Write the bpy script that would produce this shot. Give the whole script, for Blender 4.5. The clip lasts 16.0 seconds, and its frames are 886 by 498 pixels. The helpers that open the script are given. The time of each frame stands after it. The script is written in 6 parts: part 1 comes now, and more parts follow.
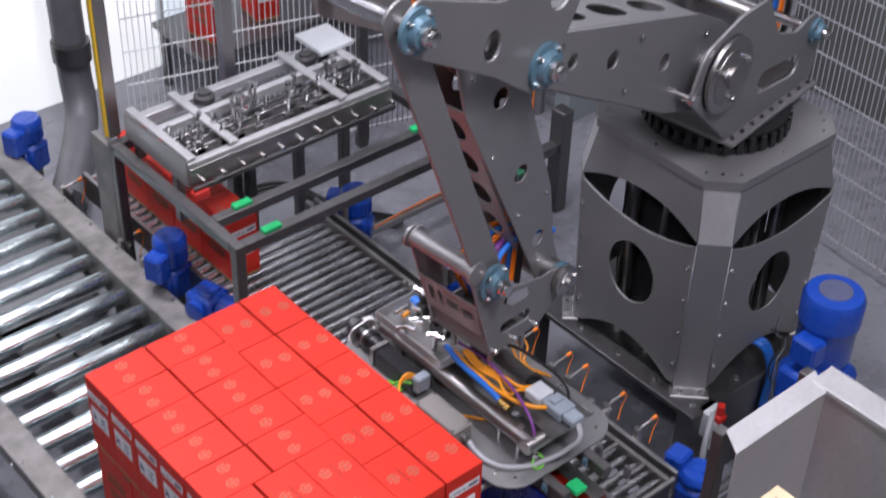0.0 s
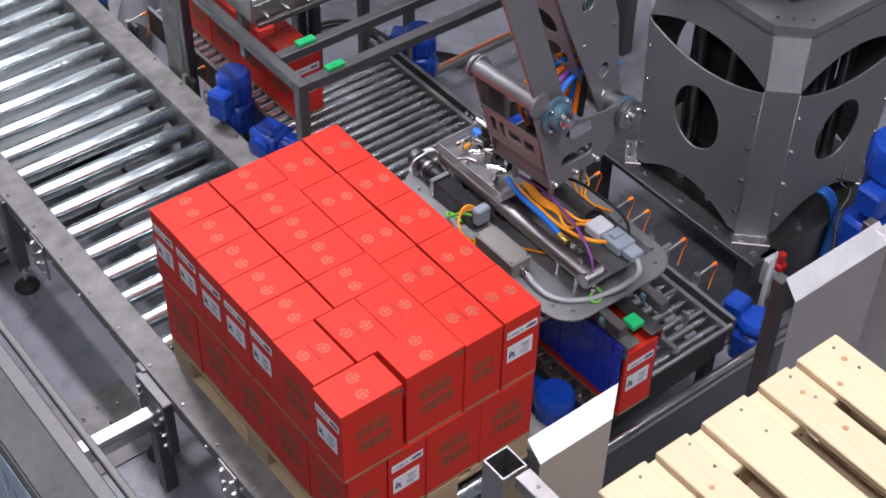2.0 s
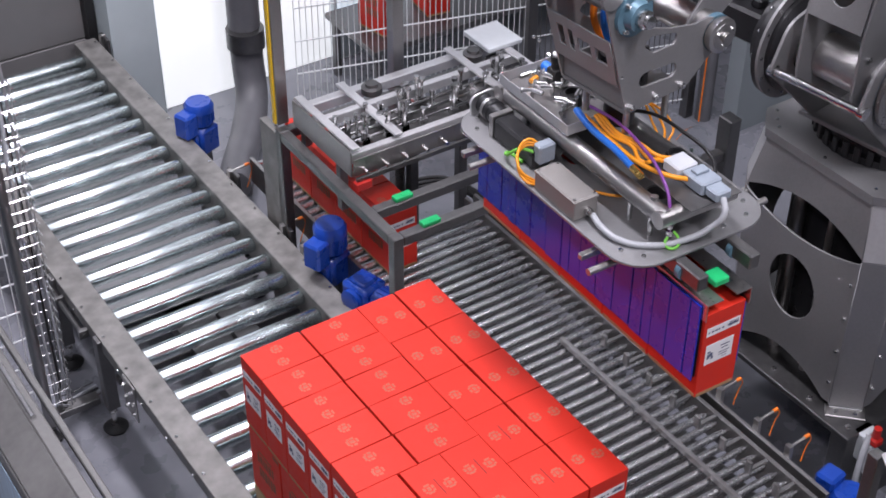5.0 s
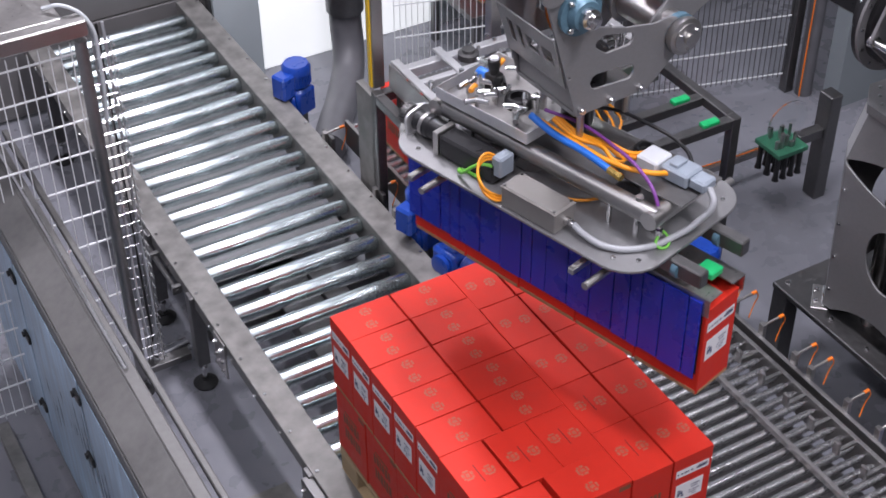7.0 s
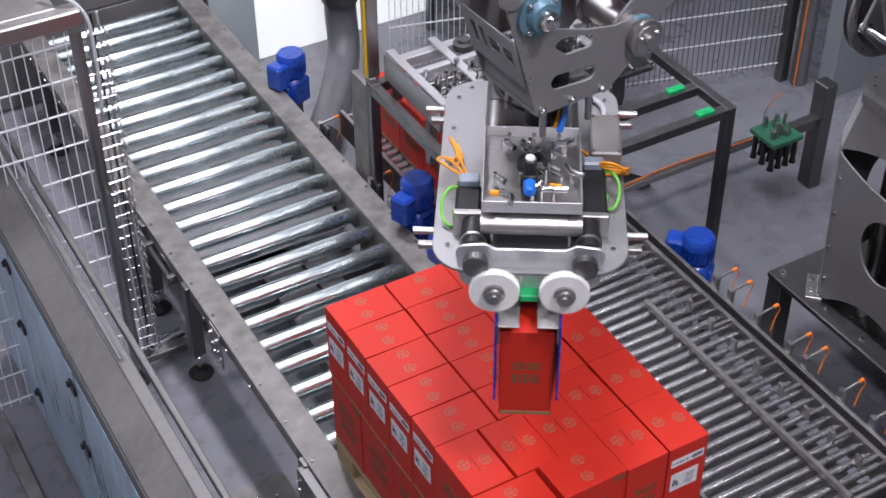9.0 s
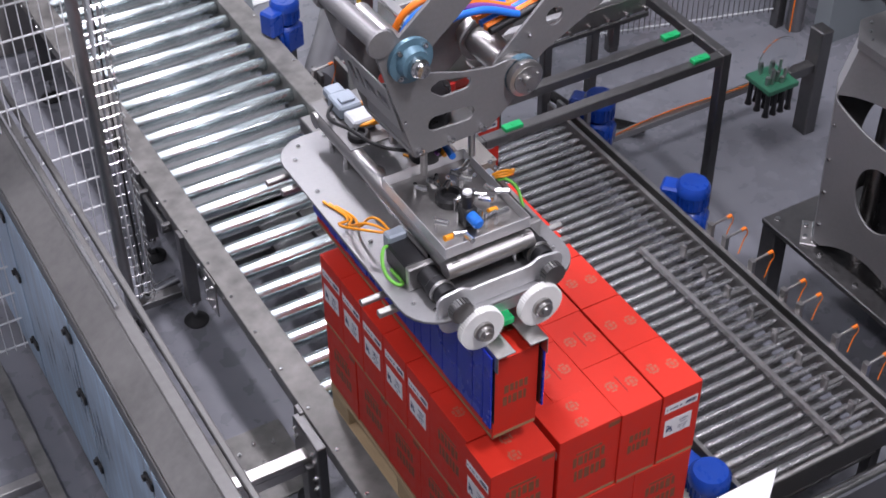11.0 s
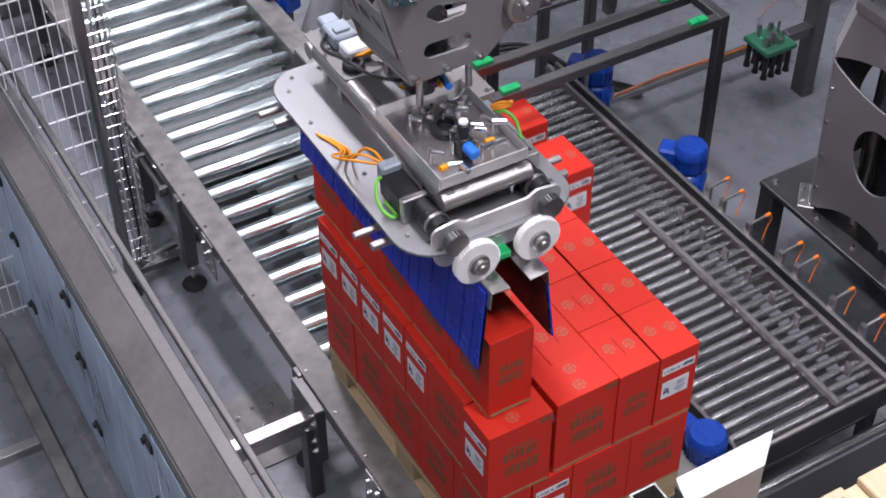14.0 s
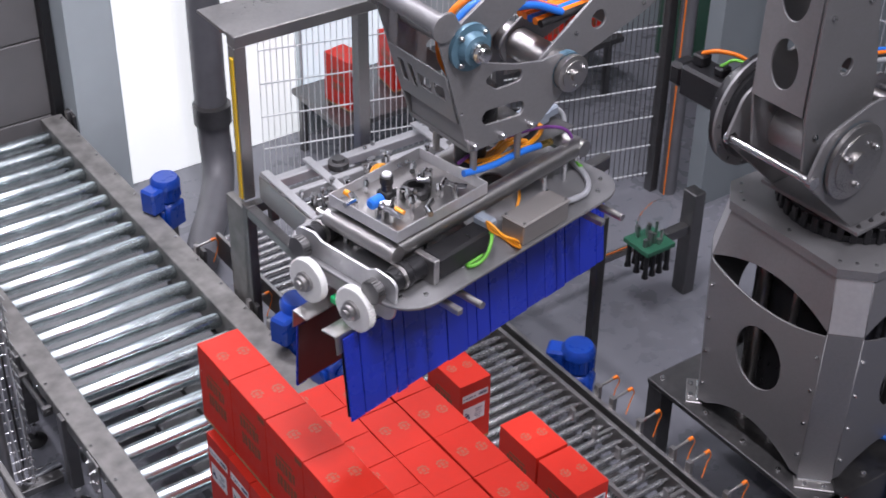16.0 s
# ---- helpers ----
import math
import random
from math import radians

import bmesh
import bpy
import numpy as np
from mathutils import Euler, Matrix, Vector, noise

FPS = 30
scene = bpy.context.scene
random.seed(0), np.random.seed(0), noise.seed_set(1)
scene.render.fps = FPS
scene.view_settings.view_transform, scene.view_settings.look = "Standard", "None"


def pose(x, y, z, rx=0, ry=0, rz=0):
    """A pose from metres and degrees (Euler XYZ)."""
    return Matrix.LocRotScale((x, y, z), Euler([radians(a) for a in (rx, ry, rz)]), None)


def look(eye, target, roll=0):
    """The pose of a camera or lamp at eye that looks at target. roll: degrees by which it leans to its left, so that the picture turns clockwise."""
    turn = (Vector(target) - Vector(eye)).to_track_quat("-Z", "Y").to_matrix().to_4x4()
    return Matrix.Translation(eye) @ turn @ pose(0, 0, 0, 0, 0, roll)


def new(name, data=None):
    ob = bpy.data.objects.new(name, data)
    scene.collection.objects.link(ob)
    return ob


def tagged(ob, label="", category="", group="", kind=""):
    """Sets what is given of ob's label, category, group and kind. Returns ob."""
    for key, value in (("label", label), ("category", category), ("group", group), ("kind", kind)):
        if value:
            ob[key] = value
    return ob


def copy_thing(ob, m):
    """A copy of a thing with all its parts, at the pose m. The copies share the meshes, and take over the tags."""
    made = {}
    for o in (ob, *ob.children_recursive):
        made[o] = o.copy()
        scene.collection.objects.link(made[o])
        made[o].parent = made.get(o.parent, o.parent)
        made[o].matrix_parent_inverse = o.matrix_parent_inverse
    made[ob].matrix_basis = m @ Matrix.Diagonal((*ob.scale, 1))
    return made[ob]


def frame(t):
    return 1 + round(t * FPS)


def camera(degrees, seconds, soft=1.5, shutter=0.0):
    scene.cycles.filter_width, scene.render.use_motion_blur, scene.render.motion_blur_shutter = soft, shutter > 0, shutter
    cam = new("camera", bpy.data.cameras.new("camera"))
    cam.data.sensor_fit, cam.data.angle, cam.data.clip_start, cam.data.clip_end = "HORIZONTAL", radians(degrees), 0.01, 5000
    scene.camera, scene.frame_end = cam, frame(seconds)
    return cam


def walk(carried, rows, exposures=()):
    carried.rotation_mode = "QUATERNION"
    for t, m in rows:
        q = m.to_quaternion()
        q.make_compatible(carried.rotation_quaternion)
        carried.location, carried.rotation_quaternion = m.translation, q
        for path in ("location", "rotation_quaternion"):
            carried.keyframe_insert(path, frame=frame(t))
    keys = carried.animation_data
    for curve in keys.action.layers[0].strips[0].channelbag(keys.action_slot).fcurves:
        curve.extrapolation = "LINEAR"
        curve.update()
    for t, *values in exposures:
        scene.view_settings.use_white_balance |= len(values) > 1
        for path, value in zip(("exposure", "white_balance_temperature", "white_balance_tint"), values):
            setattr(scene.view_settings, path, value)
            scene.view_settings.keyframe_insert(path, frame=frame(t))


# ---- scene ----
EYE = Vector((-1.59, -2.45, 4.846))


def aim(yaw, pitch, roll):
    """The camera's pose on its stand from its pan, tilt and roll in degrees."""
    y, p = radians(yaw), radians(pitch)
    ahead = Vector((-math.sin(y) * math.cos(p), math.cos(y) * math.cos(p), math.sin(p)))
    return look(EYE, EYE + ahead, roll)


cam = camera(33.72, 16.0, soft=1.6, shutter=0.4)
PAN = [(0, -41.69, -37.31, 1.90), (0.5, -40.17, -40.85, 1.55), (1, -39.07, -43.24, 1.31), (1.5, -38.75, -43.59, 1.25), (2, -38.73, -43.58, 1.19),
       (2.5, -38.40, -42.63, 1.10), (3, -37.49, -40.70, 0.96), (3.5, -36.72, -39.35, 0.84), (4, -35.61, -38.64, 0.57), (6.3, -31.24, -36.98, -0.06),
       (6.5, -30.49, -37.48, -0.27), (7, -29.43, -38.78, -0.50), (7.5, -29.55, -39.16, -0.42), (8, -29.54, -39.17, -0.49), (10.3, -29.99, -39.36, -0.33),
       (10.5, -29.98, -39.78, -0.36), (11, -29.92, -41.24, -0.36), (11.5, -29.95, -42.50, -0.39), (12, -29.96, -43.03, -0.43), (12.5, -29.93, -43.03, -0.44),
       (13, -29.97, -43.02, -0.42), (13.5, -29.95, -43.02, -0.44), (14, -30.03, -42.69, -0.39), (14.5, -30.62, -39.81, -0.23), (15, -31.42, -35.95, 0.13),
       (15.5, -33.51, -34.53, 0.59), (16, -35.51, -34.57, 1.02)]
walk(cam, [(t, aim(a, b, c)) for t, a, b, c in PAN])

# ---- light: a hall lit by rows of ceiling luminaires and by the bright windows of the end wall ----
world = bpy.data.worlds.new("hall_light")
scene.world = world
world.use_nodes = True
world.node_tree.nodes["Background"].inputs[0].default_value = (0.84, 0.88, 1.0, 1)
world.node_tree.nodes["Background"].inputs[1].default_value = 0.18


def ceiling_lamp(x, y, z, sx, sy, watts):
    data = bpy.data.lights.new("ceiling_lamp", "AREA")
    data.shape, data.size, data.size_y, data.energy, data.color = "RECTANGLE", sx, sy, watts, (0.99, 0.95, 1.06)
    new("ceiling_lamp", data).matrix_world = pose(x, y, z)


LAMP_WATTS = {-2.5: {-2.6: 130, 1.4: 70, 5.0: 120}, 0.8: {-2.6: 260, 1.4: 200, 5.0: 260}, 4.1: {-2.6: 80, 1.4: 30, 5.0: 15}}
for lx in (-2.5, 0.8, 4.1):
    for ly in (-2.6, 1.4, 5.0):
        ceiling_lamp(lx, ly, 7.2, 0.5, 1.6, LAMP_WATTS[lx][ly])
scene.view_settings.exposure = 0.0

# ---- materials ----
def material(name, color, rough=0.5, metal=0.0, vary=0.12, grain=30.0, bump=0.0, stretch=(1, 1, 1), coarse=2.5, spec=0.5, coat=0.0, random_value=0.0, rough_vary=0.12):
    """A surface with coarse stains and fine grain in colour, gloss and relief, at real size."""
    mat = bpy.data.materials.new(name)
    mat.use_nodes = True
    nt = mat.node_tree
    b = nt.nodes["Principled BSDF"]
    b.inputs["Metallic"].default_value, b.inputs["Specular IOR Level"].default_value, b.inputs["Coat Weight"].default_value = metal, spec, coat
    tc = nt.nodes.new("ShaderNodeTexCoord")
    mp = nt.nodes.new("ShaderNodeMapping")
    mp.inputs["Scale"].default_value = stretch
    nt.links.new(tc.outputs["Object"], mp.inputs[0])
    n1, n2 = nt.nodes.new("ShaderNodeTexNoise"), nt.nodes.new("ShaderNodeTexNoise")
    n1.inputs["Scale"].default_value, n1.inputs["Detail"].default_value = coarse, 5
    n2.inputs["Scale"].default_value, n2.inputs["Detail"].default_value = grain, 4
    nt.links.new(tc.outputs["Object"], n1.inputs["Vector"])
    nt.links.new(mp.outputs[0], n2.inputs["Vector"])
    add = nt.nodes.new("ShaderNodeMath")
    add.operation = "ADD"
    nt.links.new(n1.outputs["Fac"], add.inputs[0])
    nt.links.new(n2.outputs["Fac"], add.inputs[1])
    last = add
    if random_value:
        info = nt.nodes.new("ShaderNodeObjectInfo")
        ma = nt.nodes.new("ShaderNodeMath")
        ma.operation = "MULTIPLY_ADD"
        ma.inputs[1].default_value = random_value
        nt.links.new(info.outputs["Random"], ma.inputs[0])
        nt.links.new(add.outputs[0], ma.inputs[2])
        last = ma
    ramp = nt.nodes.new("ShaderNodeMapRange")
    ramp.inputs["From Min"].default_value, ramp.inputs["From Max"].default_value = 0.6, 1.4 + random_value
    ramp.inputs["To Min"].default_value, ramp.inputs["To Max"].default_value = 1 - vary, 1 + vary
    nt.links.new(last.outputs[0], ramp.inputs["Value"])
    mix = nt.nodes.new("ShaderNodeVectorMath")
    mix.operation = "SCALE"
    mix.inputs[0].default_value = color
    nt.links.new(ramp.outputs[0], mix.inputs["Scale"])
    nt.links.new(mix.outputs[0], b.inputs["Base Color"])
    rr = nt.nodes.new("ShaderNodeMapRange")
    rr.inputs["From Min"].default_value, rr.inputs["From Max"].default_value = 0.6, 1.4
    rr.inputs["To Min"].default_value, rr.inputs["To Max"].default_value = max(0.03, rough - rough_vary), min(1, rough + rough_vary)
    nt.links.new(add.outputs[0], rr.inputs["Value"])
    nt.links.new(rr.outputs[0], b.inputs["Roughness"])
    if bump:
        bp = nt.nodes.new("ShaderNodeBump")
        bp.inputs["Strength"].default_value, bp.inputs["Distance"].default_value = bump, 0.004
        nt.links.new(n2.outputs["Fac"], bp.inputs["Height"])
        nt.links.new(bp.outputs[0], b.inputs["Normal"])
    return mat


def glass(name, tint, rough=0.0):
    mat = bpy.data.materials.new(name)
    mat.use_nodes = True
    b = mat.node_tree.nodes["Principled BSDF"]
    b.inputs["Base Color"].default_value, b.inputs["Roughness"].default_value, b.inputs["Transmission Weight"].default_value = (*tint, 1), rough, 1
    b.inputs["IOR"].default_value = 1.1
    return mat


def glowing(name, color, strength):
    mat = bpy.data.materials.new(name)
    mat.use_nodes = True
    b = mat.node_tree.nodes["Principled BSDF"]
    b.inputs["Base Color"].default_value = (*color, 1)
    b.inputs["Emission Color"].default_value, b.inputs["Emission Strength"].default_value = (*color, 1), strength
    return mat


STEEL = material("brushed_stainless_steel", (0.46, 0.45, 0.44), 0.36, 1.0, 0.14, 60, 0.06, (1, 1, 14))
STEEL_DARK = material("dull_stainless_steel", (0.19, 0.188, 0.188), 0.44, 1.0, 0.16, 40, 0.08)
STEEL_ARM = material("glass_beaded_steel", (0.235, 0.233, 0.236), 0.48, 0.5, 0.12, 90, 0.05, coarse=1.6)
STEEL_PLATE = material("bead_blasted_steel_plate", (0.30, 0.30, 0.305), 0.46, 0.7, 0.1, 90, 0.05, coarse=1.6)
GATE_STEEL = material("dull_dark_gate_profile", (0.13, 0.128, 0.125), 0.5, 0.2, 0.25, 30, 0.05, coarse=4)
STEEL_WORN = material("worn_steel_rail", (0.215, 0.21, 0.20), 0.55, 0.4, 0.45, 14, 0.12, coarse=9)
ZINC = material("zinc_plated_roller", (0.60, 0.68, 0.69), 0.24, 1.0, 0.1, 70, 0.03, (1, 12, 12), rough_vary=0.08)
ROLLER_GREY = material("dark_steel_roller", (0.62, 0.62, 0.63), 0.26, 1.0, 0.16, 60, 0.03, (1, 12, 12))
STEEL_MID = material("satin_stainless_steel", (0.34, 0.335, 0.33), 0.42, 1.0, 0.16, 50, 0.06, (1, 1, 10))
PALE_BOX = material("pale_grey_plastic", (0.55, 0.57, 0.60), 0.45, 0.0, 0.06, 30)
BRIGHT = material("bright_satin_steel", (0.66, 0.66, 0.67), 0.42, 0.75, 0.1, 50, 0.04)
STEEL_BOX = material("dull_brushed_box", (0.30, 0.285, 0.27), 0.55, 0.6, 0.12, 60, 0.05, (1, 14, 1))
CHROME = material("polished_steel", (0.62, 0.62, 0.62), 0.18, 1.0, 0.08, 40, 0.0, rough_vary=0.06)
RED = material("red_printed_cardboard", (0.60, 0.026, 0.013), 0.52, 0.0, 0.1, 26, 0.03, coarse=3, spec=0.3, random_value=0.25)
BROWN = material("brown_cardboard_print", (0.21, 0.07, 0.03), 0.6, 0.0, 0.25, 40)
LID_PRINT = material("faded_brown_lid_print", (0.42, 0.09, 0.05), 0.6, 0.0, 0.3, 60)
KRAFT = material("kraft_cardboard_edge", (0.34, 0.2, 0.1), 0.75, 0.0, 0.2, 60)
SEAM = material("dark_red_slit", (0.16, 0.012, 0.01), 0.7)
PAPER = material("white_label_paper", (0.78, 0.78, 0.80), 0.55, 0.0, 0.04, 20)
INK = material("blue_black_ink", (0.08, 0.09, 0.16), 0.6)
BLUE = material("blue_enamel_motor", (0.008, 0.055, 0.36), 0.3, 0.0, 0.12, 18, 0.03, coat=0.3)
FLAP = material("blue_plastic_flap", (0.014, 0.034, 0.42), 0.3, 0.0, 0.14, 12, 0.02, random_value=0.4)
WOOD = material("pale_pine_plank", (0.55, 0.44, 0.28), 0.62, 0.0, 0.16, 16, 0.12, (6, 0.6, 6), coarse=1.5, random_value=0.5)
WOOD_OLD = material("weathered_pallet_wood", (0.42, 0.31, 0.18), 0.75, 0.0, 0.25, 18, 0.15, (5, 0.7, 5), random_value=0.4)
BLACK = material("black_plastic", (0.012, 0.012, 0.013), 0.42, 0.0, 0.2, 30)
MOTOR_BLACK = material("black_anodised_motor", (0.02, 0.02, 0.022), 0.35, 0.3, 0.15, 40)
RUBBER = material("black_rubber_foot", (0.016, 0.016, 0.017), 0.7, 0.0, 0.2, 30)
FLOOR = material("grey_resin_floor", (0.20, 0.205, 0.23), 0.3, 0.0, 0.13, 9, 0.03, coarse=0.9, rough_vary=0.14)
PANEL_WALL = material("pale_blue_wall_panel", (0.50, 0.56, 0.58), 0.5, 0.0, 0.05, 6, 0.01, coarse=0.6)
# Wall panel colour at under half strength: the dim corner is painted in.
PANEL_SHADED = material("shaded_wall_panel", (0.22, 0.25, 0.265), 0.5, 0.0, 0.05, 6, 0.01, coarse=0.6)
WALL_GREY = material("light_grey_plaster", (0.55, 0.56, 0.58), 0.7, 0.0, 0.06, 12, 0.02)
DOOR_GREY = material("grey_roller_door", (0.17, 0.165, 0.165), 0.5, 0.1, 0.08, 8, 0.02)
PIPE = material("grey_plastic_pipe", (0.12, 0.12, 0.13), 0.4, 0.0, 0.15, 10)
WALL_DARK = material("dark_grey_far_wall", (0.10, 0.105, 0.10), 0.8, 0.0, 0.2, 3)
WHITE_WIRE = material("white_coated_wire", (0.72, 0.74, 0.75), 0.4, 0.0, 0.08, 20)
GREEN = material("green_plastic_pad", (0.01, 0.42, 0.13), 0.4, 0.0, 0.12, 30)
BOARD = material("green_base_block", (0.03, 0.15, 0.085), 0.5, 0.0, 0.2, 40)
GREEN_DARK = material("dark_green_sheet", (0.012, 0.06, 0.035), 0.6, 0.0, 0.1, 10)
ORANGE = material("orange_cable_sheath", (0.85, 0.20, 0.012), 0.42, 0.0, 0.1, 30)
YELLOW_CABLE = material("amber_cable_sheath", (0.85, 0.32, 0.015), 0.42, 0.0, 0.1, 30)
CABLE_BLUE = material("blue_air_hose", (0.02, 0.17, 0.66), 0.35, 0.0, 0.1, 30)
CABLE_GREY = material("grey_ribbed_conduit", (0.36, 0.37, 0.39), 0.5, 0.0, 0.1, 60)
CABLE_GREEN = material("green_earth_wire", (0.16, 0.5, 0.06), 0.45, 0.0, 0.1, 30)
CABLE_PURPLE = material("purple_bus_cable", (0.19, 0.05, 0.26), 0.45, 0.0, 0.1, 30)
NYLON = material("white_nylon_gear", (0.80, 0.80, 0.78), 0.45, 0.0, 0.05, 30)
BEARING = material("blue_grey_bearing_housing", (0.10, 0.19, 0.25), 0.4, 0.2, 0.18, 40, 0.04)
YELLOW = material("yellow_edge_strip", (0.75, 0.48, 0.02), 0.5, 0.0, 0.1, 30)
BRASS = material("brass_fitting", (0.55, 0.38, 0.12), 0.3, 1.0, 0.1, 40)
GREY_BOX = material("light_grey_plastic_box", (0.55, 0.58, 0.60), 0.4, 0.0, 0.05, 30)
RED_PLASTIC = material("red_plastic", (0.5, 0.02, 0.015), 0.4, 0.0, 0.1, 30)
FROST = material("frosted_blue_sheet", (0.34, 0.45, 0.56), 0.34, 0.0, 0.6, 4, 1.0, (2, 6, 0.7), coarse=2.2)
HOOD = material("blue_grey_cast_hood", (0.30, 0.345, 0.40), 0.42, 0.2, 0.08, 40, 0.03)
CLEAR = glass("clear_acrylic", (0.92, 0.95, 0.95), 0.05)
SKY_PANE = glowing("bluish_window_pane", (0.78, 0.88, 0.97), 0.62)
WINDOW_LIGHT = glowing("bright_window_pane", (0.95, 0.97, 1.0), 0.62)
MESH_BACK = material("far_hall_grey", (0.30, 0.31, 0.33), 0.7, 0.0, 0.1, 4)


# ---- mesh tools ----
def part(name, bm, mat, parent=None, label="", smooth=False):
    """Links a bmesh as one mesh object, under parent if there is one."""
    me = bpy.data.meshes.new(name)
    bm.to_mesh(me)
    bm.free()
    me.materials.append(mat)
    if smooth:
        for p in me.polygons:
            p.use_smooth = True
        me.set_sharp_from_angle(angle=radians(38))
    ob = new(name, me)
    if parent:
        ob.parent = parent
    if label:
        ob["label"] = label
    return ob


def same(name, me, parent, m):
    """One more piece that shares the mesh me, at the pose m in its parent's space."""
    ob = new(name, me)
    ob.parent = parent
    ob.matrix_basis = m
    return ob


def empty(name, m=None, label="", category="", group="", kind=""):
    ob = new(name)
    if m is not None:
        ob.matrix_basis = m
    return tagged(ob, label, category, group, kind)


def box(bm, x0, x1, y0, y1, z0, z1, bevel=0.0, m=None):
    """A box, with chamfered edges where bevel is given."""
    vs = bmesh.ops.create_cube(bm, size=1.0)["verts"]
    bmesh.ops.transform(bm, verts=vs, matrix=Matrix.Translation(((x0 + x1) / 2, (y0 + y1) / 2, (z0 + z1) / 2)) @ Matrix.Diagonal((x1 - x0, y1 - y0, z1 - z0, 1)))
    if bevel:
        made = bmesh.ops.bevel(bm, geom=list({e for v in vs for e in v.link_edges}), offset=bevel, segments=1, affect="EDGES")
        vs = list({v for v in vs if v.is_valid} | {v for f in made["faces"] for v in f.verts})
    if m is not None:
        bmesh.ops.transform(bm, verts=vs, matrix=m)
    return vs


def rod(bm, p, q, r, n=14, r2=None):
    """A closed cylinder or cone from p to q."""
    p, q = Vector(p), Vector(q)
    d = q - p
    m = Matrix.Translation((p + q) / 2) @ d.to_track_quat("Z", "Y").to_matrix().to_4x4()
    return bmesh.ops.create_cone(bm, cap_ends=True, segments=n, radius1=r, radius2=r if r2 is None else r2, depth=d.length, matrix=m)["verts"]


def hexnut(bm, p, d, r, h):
    rod(bm, p, Vector(p) + Vector(d) * h, r, 6)
    rod(bm, Vector(p) + Vector(d) * h * 0.9, Vector(p) + Vector(d) * h * 1.6, r * 0.55, 8)


def turned(bm, p, d, profile, n=24):
    """A turned piece about the axis from p along d: profile is rows of (distance, radius)."""
    d = Vector(d).normalized()
    q = d.to_track_quat("Z", "Y").to_matrix()
    rings = []
    for s, r in profile:
        rings.append([bm.verts.new(Vector(p) + d * s + q @ Vector((r * math.cos(a), r * math.sin(a), 0))) for a in (2 * math.pi * k / n for k in range(n))])
    for a, b in zip(rings, rings[1:]):
        for k in range(n):
            bm.faces.new((a[k], a[(k + 1) % n], b[(k + 1) % n], b[k]))
    bm.faces.new(rings[0][::-1])
    bm.faces.new(rings[-1])


def from_curve(cu, name):
    ob = bpy.data.objects.new(name, cu)
    scene.collection.objects.link(ob)
    me = bpy.data.meshes.new_from_object(ob.evaluated_get(bpy.context.evaluated_depsgraph_get()))
    bpy.data.objects.remove(ob)
    bpy.data.curves.remove(cu)
    me.name = name
    return me


def plate_mesh(name, loops, thick, bevel=0.0015):
    """A flat plate in the plane x, y, centred on z = 0: the first loop is its outline, the others are holes."""
    cu = bpy.data.curves.new(name, "CURVE")
    cu.dimensions, cu.fill_mode, cu.extrude, cu.bevel_depth, cu.bevel_resolution, cu.offset = "2D", "BOTH", max(thick / 2 - bevel, 0.0002), bevel, 0, -bevel
    for loop in loops:
        sp = cu.splines.new("POLY")
        sp.points.add(len(loop) - 1)
        for k, (x, y) in enumerate(loop):
            sp.points[k].co = (x, y, 0, 1)
        sp.use_cyclic_u = True
    return from_curve(cu, name)


def plate(name, loops, thick, mat, parent, m=None, label="", bevel=0.0015):
    me = plate_mesh(name, loops, thick, bevel)
    me.materials.clear()
    me.materials.append(mat)
    ob = new(name, me)
    ob.parent = parent
    if m is not None:
        ob.matrix_basis = m
    if label:
        ob["label"] = label
    return ob


def circle(x, y, r, n=28):
    return [(x + r * math.cos(2 * math.pi * k / n), y + r * math.sin(2 * math.pi * k / n)) for k in range(n)]


def ellipse(x, y, a, b, turn=0.0, n=32):
    c, s = math.cos(radians(turn)), math.sin(radians(turn))
    return [(x + a * math.cos(w) * c - b * math.sin(w) * s, y + a * math.cos(w) * s + b * math.sin(w) * c) for w in (2 * math.pi * k / n for k in range(n))]


def rounded(points, r, n=6):
    """The polygon with its corners rounded; r is one radius or one for each corner."""
    out = []
    k = len(points)
    for i in range(k):
        a, b, c = Vector(points[i - 1]), Vector(points[i]), Vector(points[(i + 1) % k])
        rad = r[i] if isinstance(r, (list, tuple)) else r
        u, v = (a - b).normalized(), (c - b).normalized()
        if rad <= 0:
            out.append(tuple(b))
            continue
        half = u.angle(v) / 2
        d = min(rad / math.tan(half), (a - b).length * 0.48, (c - b).length * 0.48)
        mid = b + (u + v).normalized() * (d / math.cos(half))
        s, e = b + u * d - mid, b + v * d - mid
        a0 = math.atan2(s.y, s.x)
        da = (math.atan2(e.y, e.x) - a0 + math.pi) % (2 * math.pi) - math.pi
        out += [(mid.x + s.length * math.cos(a0 + da * j / n), mid.y + s.length * math.sin(a0 + da * j / n)) for j in range(n + 1)]
    return out


def slot(x0, y0, x1, y1, r, n=8):
    d = Vector((x1 - x0, y1 - y0)).normalized()
    a = math.atan2(d.y, d.x)
    return [(x1 + r * math.cos(a - math.pi / 2 + math.pi * k / n), y1 + r * math.sin(a - math.pi / 2 + math.pi * k / n)) for k in range(n + 1)] + \
           [(x0 + r * math.cos(a + math.pi / 2 + math.pi * k / n), y0 + r * math.sin(a + math.pi / 2 + math.pi * k / n)) for k in range(n + 1)]


